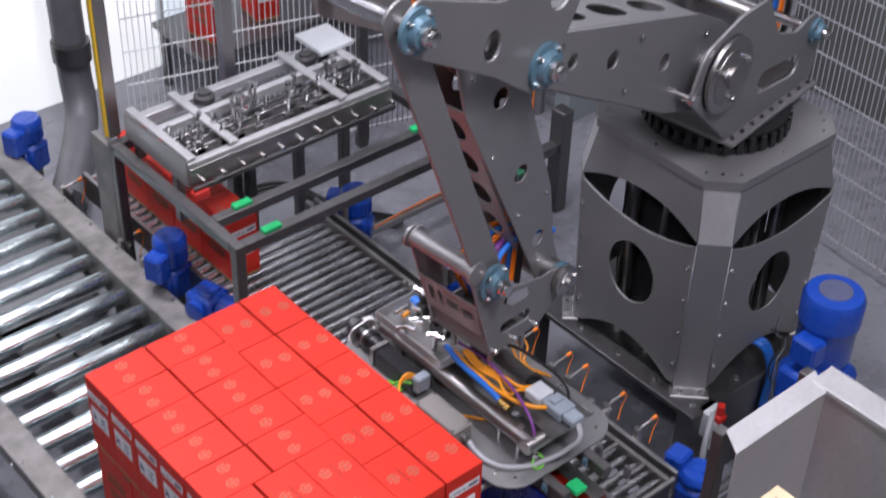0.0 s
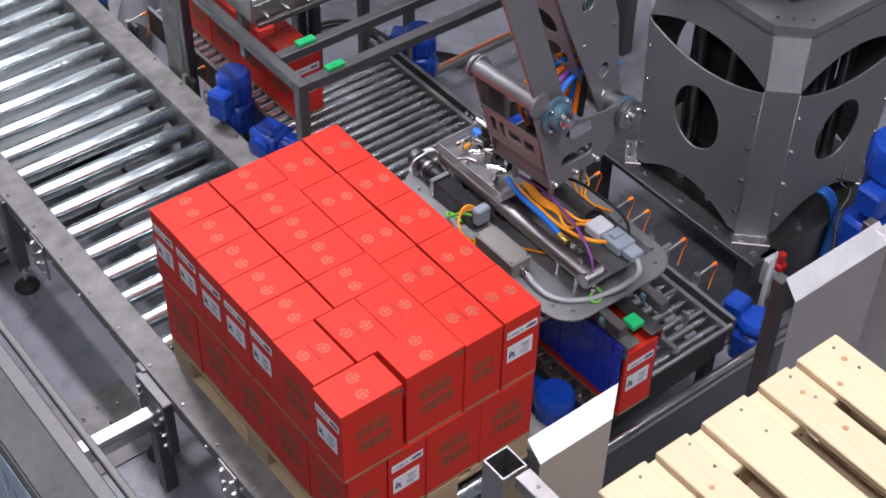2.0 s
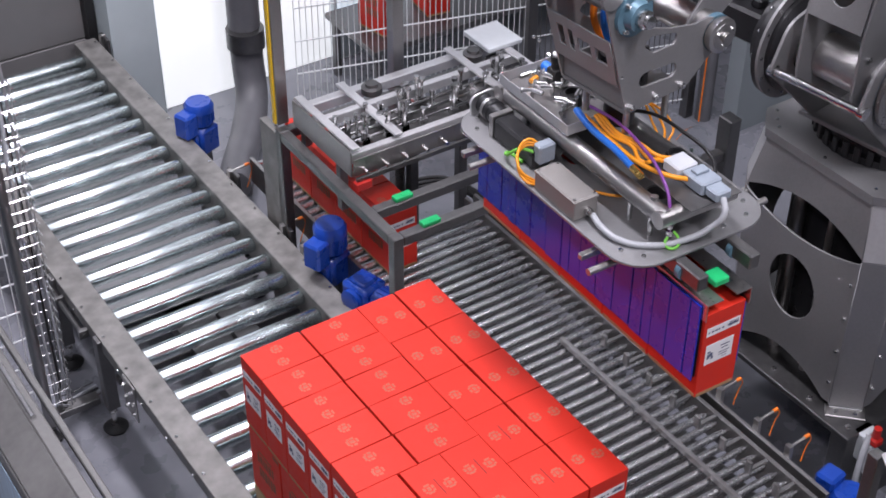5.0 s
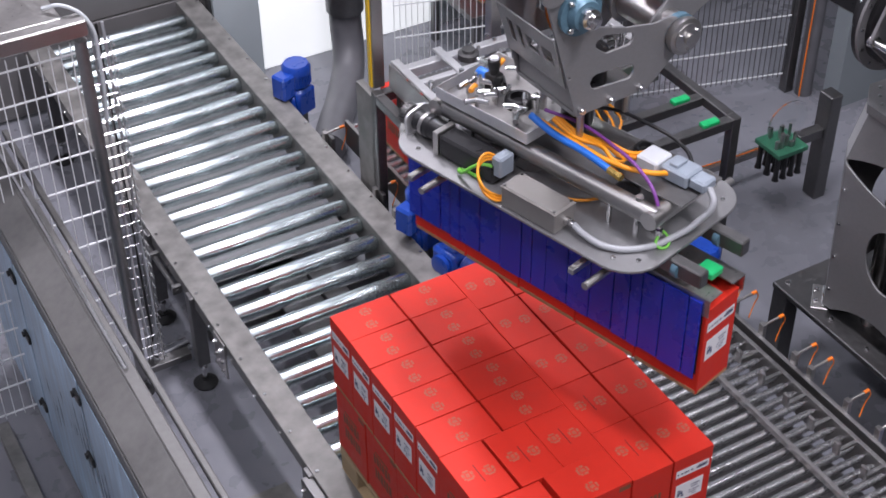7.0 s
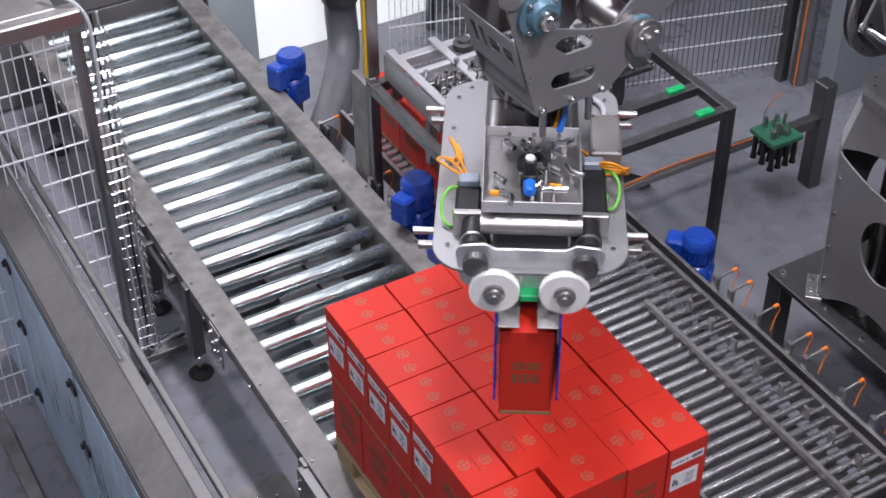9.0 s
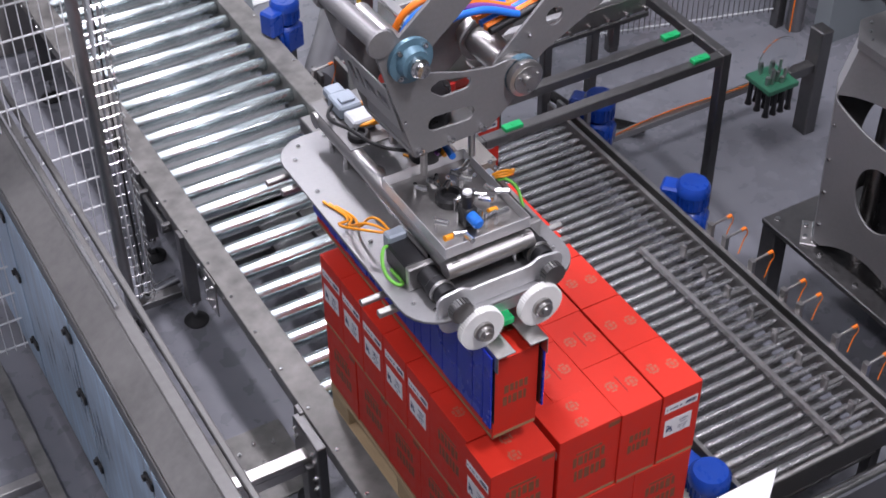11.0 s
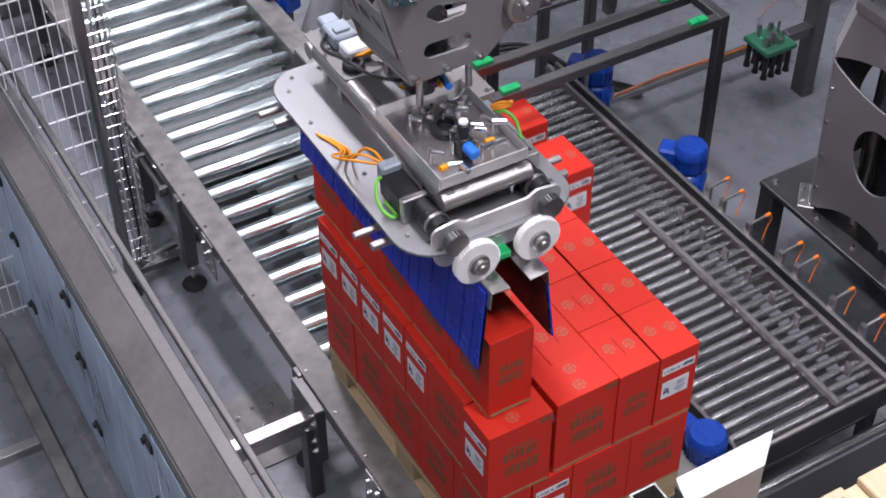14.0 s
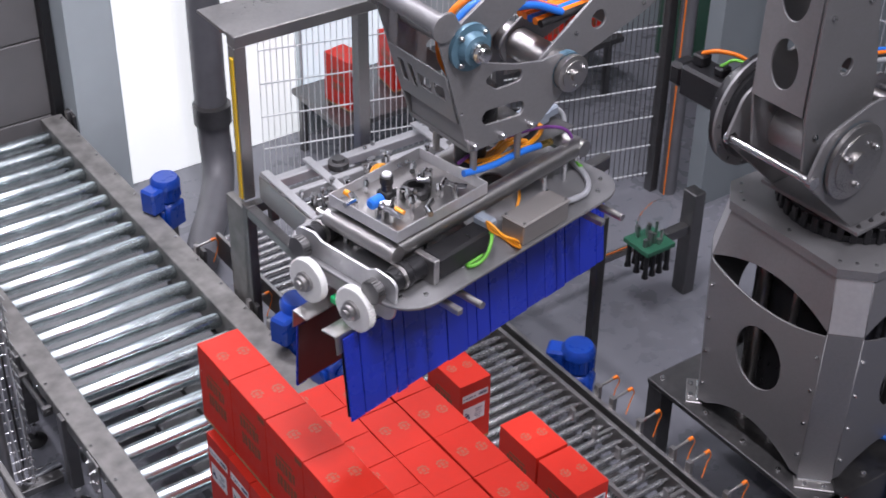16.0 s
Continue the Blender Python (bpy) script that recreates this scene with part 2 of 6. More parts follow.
def cable_mesh(name, points, r, res=3):
    cu = bpy.data.curves.new(name, "CURVE")
    cu.dimensions, cu.bevel_depth, cu.bevel_resolution, cu.use_fill_caps, cu.resolution_u = "3D", r, res, True, 8
    sp = cu.splines.new("BEZIER")
    sp.bezier_points.add(len(points) - 1)
    for bp, p in zip(sp.bezier_points, points):
        bp.co = p
        bp.handle_left_type = bp.handle_right_type = "AUTO"
    return from_curve(cu, name)


def cable(name, points, r, mat, parent=None, label=""):
    me = cable_mesh(name, points, r)
    me.materials.clear()
    me.materials.append(mat)
    for p in me.polygons:
        p.use_smooth = True
    ob = new(name, me)
    if parent:
        ob.parent = parent
    if label:
        ob["label"] = label
    return ob


def one(name, bm, mat, label, category, group="", kind="", smooth=False):
    return tagged(part(name, bm, mat, None, "", smooth), label, category, group, kind)


# ---- the setting ----
def structure(name, x0, x1, y0, y1, z0, z1, mat, label, category, bevel=0.0):
    bm = bmesh.new()
    box(bm, x0, x1, y0, y1, z0, z1, bevel)
    return one(name, bm, mat, label, category, kind="structure")


structure("floor", -9, 10, -9, 10, -0.2, 0.0, FLOOR, "smooth grey resin factory floor with scuffs", "floor")
structure("ceiling", -9, 10, -9, 10, 7.6, 7.8, WALL_GREY, "light grey factory hall ceiling", "ceiling")
structure("wall_south", -9, 10, -9.2, -9.0, 0, 7.6, WALL_GREY, "light grey hall wall", "wall")
structure("wall_west", -9.2, -9, -9, 10, 0, 7.6, WALL_GREY, "light grey hall wall", "wall")
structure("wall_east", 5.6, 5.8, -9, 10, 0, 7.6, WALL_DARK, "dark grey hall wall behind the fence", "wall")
structure("wall_north", 1.27, 5.6, 4.86, 5.06, 2.9, 7.6, WALL_GREY, "light grey wall above the bright windows", "wall")
structure("wall_north_west", -9, -1.3, 5.12, 5.5, 0, 7.6, WALL_GREY, "light grey wall beside the roller door", "wall")
structure("door_jamb", 0.99, 1.27, 4.86, 5.5, 0, 7.6, PANEL_WALL, "pale blue door jamb beside the roller door", "jamb")


def roller_door():
    door = empty("roller_door", None, "closed dark grey panelled roller door at the end of the conveyor", "door", kind="structure")
    for k in range(8):
        bm = bmesh.new()
        box(bm, -1.3, 0.93, 5.13, 5.17, 0.02 + k * 0.5, 0.512 + k * 0.5, 0.006)
        part("panel", bm, DOOR_GREY, door)
    bm = bmesh.new()
    box(bm, 0.93, 0.985, 5.06, 5.2, 0, 5.0)
    part("rubber_seal", bm, BLACK, door, "black rubber door seal")


roller_door()


def bright_window(x0, x1, z0=0.004, mat=None, label="tall window with an overexposed daylit pane"):
    win = empty("window", None, label, "window", kind="structure")
    bm = bmesh.new()
    box(bm, x0, x1, 4.92, 4.95, z0, 2.9)
    part("pane", bm, mat or WINDOW_LIGHT, win)
    bm = bmesh.new()
    for a, b, c, d in ((x0, x0 + .012, z0, 2.9), (x1 - .012, x1, z0, 2.9), (x0 + .03, x1 - .03, 2.86, 2.9)):
        box(bm, a, b, 4.87, 4.92, c, d, 0.003)
    part("window_frame", bm, PANEL_WALL, win)


for k in range(2):
    bright_window(1.27 + 0.615 * k, 1.885 + 0.615 * k)
bright_window(2.50, 3.35, 0.3, SKY_PANE, "window with a bluish daylit pane behind the fence")
structure("wall_north_low", 2.50, 3.35, 4.86, 5.06, 0.0, 0.3, PANEL_WALL, "pale blue-grey wall below the window", "wall")
structure("wall_north_mid", 3.35, 5.6, 4.86, 5.06, 0.0, 2.9, PANEL_WALL, "pale blue-grey wall panel behind the fence", "wall")


def drain_pipe():
    """Grey pipe that drops down the wall and bends along the floor."""
    me = cable_mesh("drain_pipe", [(1.70, 4.55, 5), (1.70, 4.55, 2), (1.70, 4.55, 0.42), (1.66, 4.45, 0.2), (1.52, 4.25, 0.12), (1.30, 3.95, 0.11), (1.2, 3.8, 0.11)], 0.098, 6)
    me.materials.clear()
    me.materials.append(PIPE)
    for p in me.polygons:
        p.use_smooth = True
    ob = tagged(new("drain_pipe", me), "dark grey vertical drain pipe bending at the floor", "pipe")
    bm = bmesh.new()
    rod(bm, (1.70, 4.55, 0.5), (1.70, 4.55, 0.62), 0.115, 24)
    part("collar", bm, STEEL_DARK, ob, "", True)


drain_pipe()


# ---- cartons ----
A, B, HGT = 0.24, 0.16, 0.335          # length, width and height of a carton


def carton_parts():
    """The meshes of one carton, standing on z = 0 with its length along y and its label end at -y."""
    out = {}
    bm = bmesh.new()
    box(bm, -B / 2 + .0012, B / 2 - .0012, -A / 2 + .0012, A / 2 - .0012, 0.004, HGT, 0.0018)
    out["body"] = (bm, RED)
    bm = bmesh.new()
    box(bm, -B / 2 + .003, B / 2 - .003, -A / 2 + .003, A / 2 - .003, 0, 0.004)
    for s in (-1, 1):
        box(bm, s * (B / 2 - .0006) - .0004, s * (B / 2 - .0006) + .0004, -A / 2 + .006, A / 2 - .006, 0.004, 0.016)
        box(bm, -B / 2 + .006, B / 2 - .006, s * (A / 2 - .0006) - .0004, s * (A / 2 - .0006) + .0004, 0.004, 0.016)
    out["bottom_flap"] = (bm, KRAFT)
    bm = bmesh.new()                        # one crest printed on the lid
    for dx, dy, w, h in ((0, 0, .013, .018), (-.0155, .004, .010, .014), (.0155, .004, .010, .014), (0, .0175, .020, .008), (0, -.0175, .024, .009), (-.015, -.011, .009, .008), (.015, -.011, .009, .008)):
        box(bm, dx - w / 2, dx + w / 2, dy - h / 2, dy + h / 2, HGT, HGT + 0.0005)
    out["crest_print"] = (bm, LID_PRINT)
    bm = bmesh.new()                        # block of unreadable print on a long side
    x = B / 2 - .0012
    for row, (z, h) in enumerate(((0.205, .046), (0.135, .05))):
        y = -0.062 + 0.008 * row
        for k in range(6):
            w = (.014, .019, .011, .017, .020, .013)[(k + 2 * row) % 6]
            box(bm, x, x + .0006, y, y + w, z - h / 2 + .004 * (k % 2), z + h / 2)
            y += w + 0.006
    box(bm, x, x + .0006, -.05, .05, 0.238, 0.247)
    out["side_print"] = (bm, BROWN)
    bm = bmesh.new()
    box(bm, x, x + .0006, A / 2 - .05, A / 2 - .006, HGT - .032, HGT - .012)
    out["corner_mark"] = (bm, BROWN)
    bm = bmesh.new()                        # smaller print on the end without labels
    y = A / 2 - .0012
    for row, (z, h) in enumerate(((0.200, .034), (0.150, .038))):
        x = -0.042 + 0.004 * row
        for k in range(5):
            w = (.011, .014, .009, .013, .015)[(k + 2 * row) % 5]
            box(bm, x, x + w, y, y + .0006, z - h / 2 + .003 * (k % 2), z + h / 2)
            x += w + 0.005
    out["end_print"] = (bm, BROWN)
    return out


def label_parts():
    y = -A / 2 + .0012
    bm = bmesh.new()
    box(bm, -0.066, 0.066, y - .0008, y, 0.245, 0.279)
    strip = (bm, PAPER)
    bm = bmesh.new()
    x = -0.06
    for k in range(8):
        box(bm, x, x + .005 + .003 * (k % 3), y - .0013, y - .0008, 0.257, 0.264)
        x += .0135 if k != 4 else .022
    for k in range(12):
        box(bm, 0.022 + k * .0032, 0.0235 + k * .0032 + .0008 * (k % 2), y - .0013, y - .0008, 0.255, 0.271)
    strip_ink = (bm, INK)
    bm = bmesh.new()
    box(bm, -0.060, 0.050, y - .0008, y, 0.128, 0.208)
    sheet = (bm, PAPER)
    bm = bmesh.new()
    for a, b, c, d in ((-.052, -.042, .150, .168), (-.044, -.030, .158, .172), (-.036, -.026, .146, .156), (-.052, -.040, .174, .180), (.0, .036, .184, .188), (.004, .030, .172, .176), (-.004, .038, .158, .161), (-.004, .030, .148, .151), (.008, .028, .138, .140)):
        box(bm, a, b, y - .0013, y - .0008, c, d)
    return {"barcode_strip": (strip, strip_ink), "address_label": (sheet, (bm, INK))}


def make_carton():
    ob = empty("carton", None, "red printed cardboard wine carton with a white label end", "carton", "cartons")
    made = {n: part(n, bm, mat, ob) for n, (bm, mat) in carton_parts().items()}
    made["crest_print"].matrix_basis = pose(-.036, .006, 0)
    same("crest_print", made["crest_print"].data, ob, pose(.036, -.006, 0))
    same("side_print", made["side_print"].data, ob, pose(0, 0, 0, 0, 0, 180))
    for n, (paper, ink) in label_parts().items():
        p = part(n, *paper, ob, "white paper label")
        part("print", *ink, p)
    return ob


CARTON = make_carton()
FIRST = [CARTON]


def carton(m, label=""):
    """A carton at the pose m; the first call places the one that was built."""
    ob = FIRST.pop() if FIRST else copy_thing(CARTON, m)
    ob.matrix_basis = m
    if label:
        ob["label"] = label
    return ob


LAYER = [(0.12, 1.12 - .16 * k, -90) for k in range(5)] + [(0.36, 1.12 - .16 * k, -90) for k in range(5)]
LAYER += [(x, 1.08 - .24 * k, turn) for x, turn in ((0.56, 180), (0.72, 0)) for k in range(5)]
LAYER += [(0.08 + .16 * k, 0.28, 0) for k in range(3)] + [(0.108, 0.078, -90), (0.36, 0.085, -90)]
rnd = random.Random(4)
PALLET_TOP = 0.69


def pile():
    for level in range(2):
        for x, y, turn in LAYER:
            if level == 0:
                x, y, turn = 0.8 - x, 1.2 - y, turn + 180
            m = pose(x + rnd.uniform(-.0015, .0015) + (-.005 if x < .2 and level else .005 if x > .65 and level else 0), y + rnd.uniform(-.001, .001), PALLET_TOP + level * HGT, 0, 0, turn + rnd.uniform(-.6, .6))
            c = carton(m, "red wine carton in the stacked layers on the pallet")
            if level and (abs(y - .28) < .02 or (abs(x - .56) < .02 and y < .4)):
                bm = bmesh.new()
                box(bm, -0.0015, 0.0015, -.042, .036, HGT - 0.001, HGT + 0.0006)
                part("lid_slit", bm, SEAM, c, "dark slit in the lid")


pile()


def plank(parent, x0, x1, y0, y1, z0, z1, mat=WOOD):
    bm = bmesh.new()
    box(bm, x0, x1, y0, y1, z0, z1, 0.003)
    return part("plank", bm, mat, parent)


def pallet(m, label, mat, boards):
    """A wooden pallet 0.8 wide and 1.2 long with its deck boards along y, standing on z = 0."""
    ob = empty("pallet", m, label, "pallet", "pallets")
    for x0, x1 in boards:
        plank(ob, x0, x1, 0, 1.2, 0.122, 0.144, mat)
    for y in (0.0, 0.53, 1.06):
        plank(ob, 0, 0.8, y + .001, y + .139, 0.1, 0.122, mat)
        for x in (0, 0.3275, 0.655):
            bm = bmesh.new()
            box(bm, x + .002, x + .143, y + .002, y + .138, 0.022, 0.1, 0.004)
            part("block", bm, WOOD_OLD, ob)
    for x in (0, 0.3275, 0.655):
        plank(ob, x, x + .145, 0.0005, 1.1995, 0, 0.022, mat)
    bm = bmesh.new()
    for x0, x1 in boards:
        for y in (0.03, 0.105, 0.56, 0.64, 1.09, 1.17):
            rod(bm, ((x0 + x1) / 2 + .03 * (1 if int(y * 100) % 2 else -1), y, 0.1435), ((x0 + x1) / 2 + .03 * (1 if int(y * 100) % 2 else -1), y, 0.1452), 0.0045, 7)
    part("nail", bm, STEEL_DARK, ob, "rusty nail heads")
    return ob


EURO = ((0, .145), (.179, .279), (.3275, .4725), (.521, .621), (.655, .8))
pallet(pose(0, 0, 0.546), "weathered wooden pallet under the red cartons", WOOD_OLD, EURO)


# ---- the pallet conveyor ----
ROLL_Z = 0.506


def pallet_conveyor():
    ob = empty("pallet_conveyor", None, "wide roller conveyor with zinc rollers and worn steel rails", "conveyor")
    for side, x0, x1 in ((-1, -0.115, 0.012), (1, 0.818, 0.945)):
        bm = bmesh.new()
        inner = x1 if side < 0 else x0
        outer = x0 if side < 0 else x1
        y0, y1 = -0.1, 5.02
        box(bm, x0, x1, y0, y1, 0.558, 0.566, 0.002)
        a, b = sorted((inner, inner + side * 0.008))
        box(bm, a, b, y0, y1, 0.40, 0.558)
        a, b = sorted((outer, outer - side * 0.008))
        box(bm, a, b, y0, y1, 0.50, 0.558)
        part("rail", bm, STEEL_WORN, ob)
        y = y0 + .08
        while y < y1:
            bm = bmesh.new()
            hexnut(bm, (outer - side * .02, y, 0.566), (0, 0, 1), 0.008, 0.005)
            part("rail_bolt", bm, CHROME, ob)
            bm = bmesh.new()
            hexnut(bm, (outer, y + .05, 0.53), (side, 0, 0), 0.009, 0.006)
            part("rail_bolt", bm, CHROME, ob)
            y += 0.249
    bm = bmesh.new()
    turned(bm, (0.012, 0, 0), (1, 0, 0), [(0, .014), (0, .03), (.006, .0385), (.01, .04), (.796, .04), (.8, .0385), (.806, .03), (.806, .014)], 20)
    roller = part("roller", bm, ZINC, ob, "", True)
    bm = bmesh.new()
    turned(bm, (0.0, 0, 0), (1, 0, 0), [(0, .008), (.83, .008)], 8)
    y = 1.338 - 0.1616 * 8
    n = 0
    while y < 5.0:
        m = pose(0, y, ROLL_Z)
        if n == 0:
            roller.matrix_basis = m
        else:
            same("roller", roller.data, ob, m)
        n += 1
        y += 0.1616
    bm.free()
    for y in (0.02, 1.25, 2.485, 3.022, 4.6):
        for side, x in ((-1, -0.105), (1, 0.92)):
            bm = bmesh.new()
            box(bm, x - .03, x + .03, y - .03, y + .03, 0.14, 0.558, 0.004)
            leg = part("leg", bm, STEEL_DARK, ob)
            bm = bmesh.new()
            rod(bm, (x, y, 0.02), (x, y, 0.15), 0.012, 10)
            rod(bm, (x, y, 0.10), (x, y, 0.112), 0.02, 6)
            part("spindle", bm, CHROME, leg)
            bm = bmesh.new()
            turned(bm, (x, y, 0), (0, 0, 1), [(0, .055), (.012, .06), (.022, .05), (.034, .022), (.04, .02)], 20)
            part("levelling_foot", bm, RUBBER, leg, "black rubber levelling foot", True)
        bm = bmesh.new()
        box(bm, -0.06, 0.89, y - .02, y + .02, 0.26, 0.30, 0.003)
        part("cross_bar", bm, STEEL_DARK, ob)
    for y in (0.62, 2.15, 3.4):
        bm = bmesh.new()
        box(bm, -0.125, -0.116, y - .06, y + .06, 0.36, 0.56, 0.002)
        part("joint_plate", bm, STEEL, ob)
        for dy in (-.035, .035):
            for z in (.40, .45, .52):
                bm = bmesh.new()
                hexnut(bm, (-.125, y + dy, z), (-1, 0, 0), 0.011, 0.009)
                part("joint_bolt", bm, CHROME, ob)
    bm = bmesh.new()
    rod(bm, (-.14, 2.6, 0.50), (-.14, 3.3, 0.50), 0.012, 10)
    for y in (2.62, 2.9, 3.28):
        box(bm, -.16, -.116, y - .012, y + .012, 0.48, 0.525, 0.002)
    part("cable_conduit", bm, STEEL_DARK, ob)
    bm = bmesh.new()
    box(bm, 0.30, 0.5, 1.9, 3.9, 0.25, 0.33, 0.004)
    box(bm, 0.5, 0.62, 2.3, 2.6, 0.25, 0.36, 0.004)
    box(bm, 0.5, 0.62, 3.0, 3.2, 0.25, 0.36, 0.004)
    part("drive_cover", bm, STEEL_DARK, ob)
    # Added sheet: stands in for the lit floor seen between the rollers.
    bm = bmesh.new()
    box(bm, 0.03, 0.80, 2.7, 4.98, 0.385, 0.389)
    part("gap_lightening_sheet", bm, STEEL_PLATE, ob, "grey sheet added under the rollers to lighten their gaps")
    return ob


pallet_conveyor()


def gear_motor(m, label, tall=0.2, drop=0.0):
    """Blue geared motor: gearbox below, motor barrel upright on it with a fan cowl."""
    ob = empty("gear_motor", m, label, "motor", "blue gear motors")
    bm = bmesh.new()
    box(bm, -.07, .07, -.075, .075, 0, 0.16, 0.018)
    box(bm, -.085, .085, -.05, .05, 0.02, 0.13, 0.012)
    turned(bm, (0, -.075, .08), (0, -1, 0), [(0, .055), (.02, .055), (.025, .04)], 18)
    part("gearbox", bm, BLUE, ob, "", True)
    bm = bmesh.new()
    turned(bm, (0, 0, .16), (0, 0, 1), [(0, .055), (.015, .072), (tall * .7, .074), (tall * .72, .08), (tall, .08), (tall + .02, .066)], 24)
    part("motor_barrel", bm, BLUE, ob, "", True)
    bm = bmesh.new()
    for k in range(20):
        a = 2 * math.pi * k / 20
        box(bm, .071, .079, -.002, .002, .18, .16 + tall * .68, m=Matrix.Rotation(a, 4, "Z"))
    part("cooling_fin", bm, BLUE, ob)
    bm = bmesh.new()
    box(bm, .055, .145, -.05, .05, .13, .27, .012)
    part("terminal_box", bm, BLUE, ob)
    if drop:
        bm = bmesh.new()
        box(bm, -.02, .02, -.05, .05, -drop, 0, .003)
        part("stand", bm, STEEL_DARK, ob)
    else:
        bm = bmesh.new()
        box(bm, .07, .10, -.04, .04, .02, .14, .003)
        part("torque_plate", bm, STEEL_DARK, ob)
    bm = bmesh.new()
    for a in (20, 110, 200, 290):
        hexnut(bm, (.06 * math.cos(radians(a)), .06 * math.sin(radians(a)), .16 + tall + .006), (0, 0, 1), .006, .004)
    part("bolt", bm, CHROME, ob)
    return ob


gear_motor(pose(1.03, 3.78, 0.44, 0, 0, 200), "blue gear motor on the far rail of the pallet conveyor", .12, .44)
gear_motor(pose(1.02, 2.37, 0.49, 0, 0, 200), "blue gear motor beside the conveyor rail", .14, .5)
gear_motor(pose(1.00, 2.15, 0.60, 0, 90, -75), "blue gear motor lying beside the carton conveyor", .12)
gear_motor(pose(2.0, 2.24, 0.41, 0, 0, 130), "blue gear motor at the far end of the carton conveyor", .12, .41)
gear_motor(pose(2.0, 1.49, 0.38, 0, 0, 130), "blue gear motor beside the carton conveyor rail", .12, .38)
gear_motor(pose(1.01, 0.10, 0.38, 0, 0, 100), "blue gear motor below the near end of the carton conveyor", .12, .38)
gear_motor(pose(1.98, -0.04, 0.36, 0, 0, 100), "blue gear motor under the carton conveyor end", .05, .36)


# ---- the carton conveyor ----
CZ = 0.615


def carton_conveyor():
    ob = empty("carton_conveyor", None, "narrow-pitch roller conveyor with dark steel rollers and side rails", "conveyor")
    y0, y1 = -0.02, 3.3
    for x0, x1 in ((1.075, 1.095), (1.80, 1.82), (1.855, 1.875)):
        bm = bmesh.new()
        box(bm, x0, x1, y0, 2.4 if x0 > 1.5 else y1, CZ - .13, CZ + .015, 0.002)
        part("rail", bm, STEEL_MID, ob)
    bm = bmesh.new()
    box(bm, 1.82, 1.855, y0, 2.4, CZ - .12, CZ - .11)
    part("rail_web", bm, STEEL_DARK, ob)
    bm = bmesh.new()
    turned(bm, (1.095, 0, 0), (1, 0, 0), [(0, .006), (.012, .006), (.012, .012), (.025, .012), (.025, .0172), (.68, .0172), (.68, .012), (.693, .012), (.693, .006), (.705, .006)], 12)
    roller = part("roller", bm, ROLLER_GREY, ob, "", True)
    n, y = 0, 0.02
    while y < 2.38:
        m = pose(0, y, CZ - .02)
        if n:
            same("roller", roller.data, ob, m)
        else:
            roller.matrix_basis = m
        n, y = n + 1, y + 0.058
    bm = bmesh.new()
    turned(bm, (1.095, 0, 0), (1, 0, 0), [(0, .006), (.012, .006), (.012, .0172), (.28, .0172), (.28, .006), (.29, .006)], 12)
    short = part("short_roller", bm, ROLLER_GREY, ob, "", True)
    short.matrix_basis = pose(0, y, CZ - .02)
    while y < 3.25:
        y += 0.058
        same("short_roller", short.data, ob, pose(0, y, CZ - .02))
    bm = bmesh.new()                           # guide bar over the rollers with its brackets
    box(bm, 1.54, 1.56, y0, 1.28, CZ + .005, CZ + .035, 0.002)
    part("guide_bar", bm, STEEL_MID, ob, "flat dull steel guide bar")
    for k in range(8):
        y = 0.1 + 0.152 * k
        bm = bmesh.new()
        box(bm, 1.69, 1.705, y - .016, y + .016, CZ - .005, CZ + .06, 0.003)
        box(bm, 1.705, 1.80, y - .008, y + .008, CZ + .002, CZ + .010)
        part("guide_bracket", bm, STEEL_MID, ob)
    bm = bmesh.new()
    rod(bm, (1.885, 0.05, CZ - .02), (1.885, 2.3, CZ - .02), 0.008, 8)
    part("cable_duct", bm, BLACK, ob)
    for x in (1.10, 1.84):
        for y in (0.06, 1.2, 2.25):
            bm = bmesh.new()
            box(bm, x - .025, x + .025, y - .025, y + .025, 0, CZ - .13, 0.003)
            part("leg", bm, STEEL_DARK, ob)
    bm = bmesh.new()
    box(bm, 1.10, 1.79, 0.0, 2.3, CZ - .2, CZ - .19)
    part("drip_tray", bm, STEEL_DARK, ob)
    bm = bmesh.new()
    rod(bm, (1.09, -0.03, CZ + .01), (1.83, -0.03, CZ + .01), 0.012, 10)
    box(bm, 1.09, 1.82, -.026, -.02, CZ - .13, CZ - .005)
    part("end_bar", bm, STEEL, ob)


carton_conveyor()


def sensor(m, label="small photo sensor with an orange cable on a steel bracket"):
    ob = empty("photo_sensor", m, label, "sensor", "photo sensors")
    bm = bmesh.new()
    rod(bm, (0, 0, 0), (0.09, 0, 0.01), 0.006, 8)
    box(bm, -.01, .012, -.015, .015, -.09, .012, .002)
    part("bracket", bm, STEEL, ob)
    bm = bmesh.new()
    rod(bm, (0.085, 0, 0.01), (0.11, 0, 0.013), 0.008, 8)
    part("sensor_head", bm, ORANGE, ob, "orange sensor cap")
    cable("cable", [(.112, 0, .013), (.125, 0, -.02), (.12, .01, -.07), (.09, .0, -.13)], 0.0026, ORANGE, ob)
    return ob


for y in (1.21, 1.11, 0.93, 0.72, 0.62, 0.40, 0.22):
    sensor(pose(1.88, y, CZ + .06))
sensor(pose(1.90, 2.2, CZ + .06))
for x, y in ((0.95, 3.28), (0.95, 2.72), (0.95, 2.52), (0.96, 4.95)):
    so = sensor(pose(x, y, 0.60))
    bm = bmesh.new()
    box(bm, .01, .03, -.06, .05, -.14, .0, .003)
    part("mounting_plate", bm, STEEL_DARK, so)


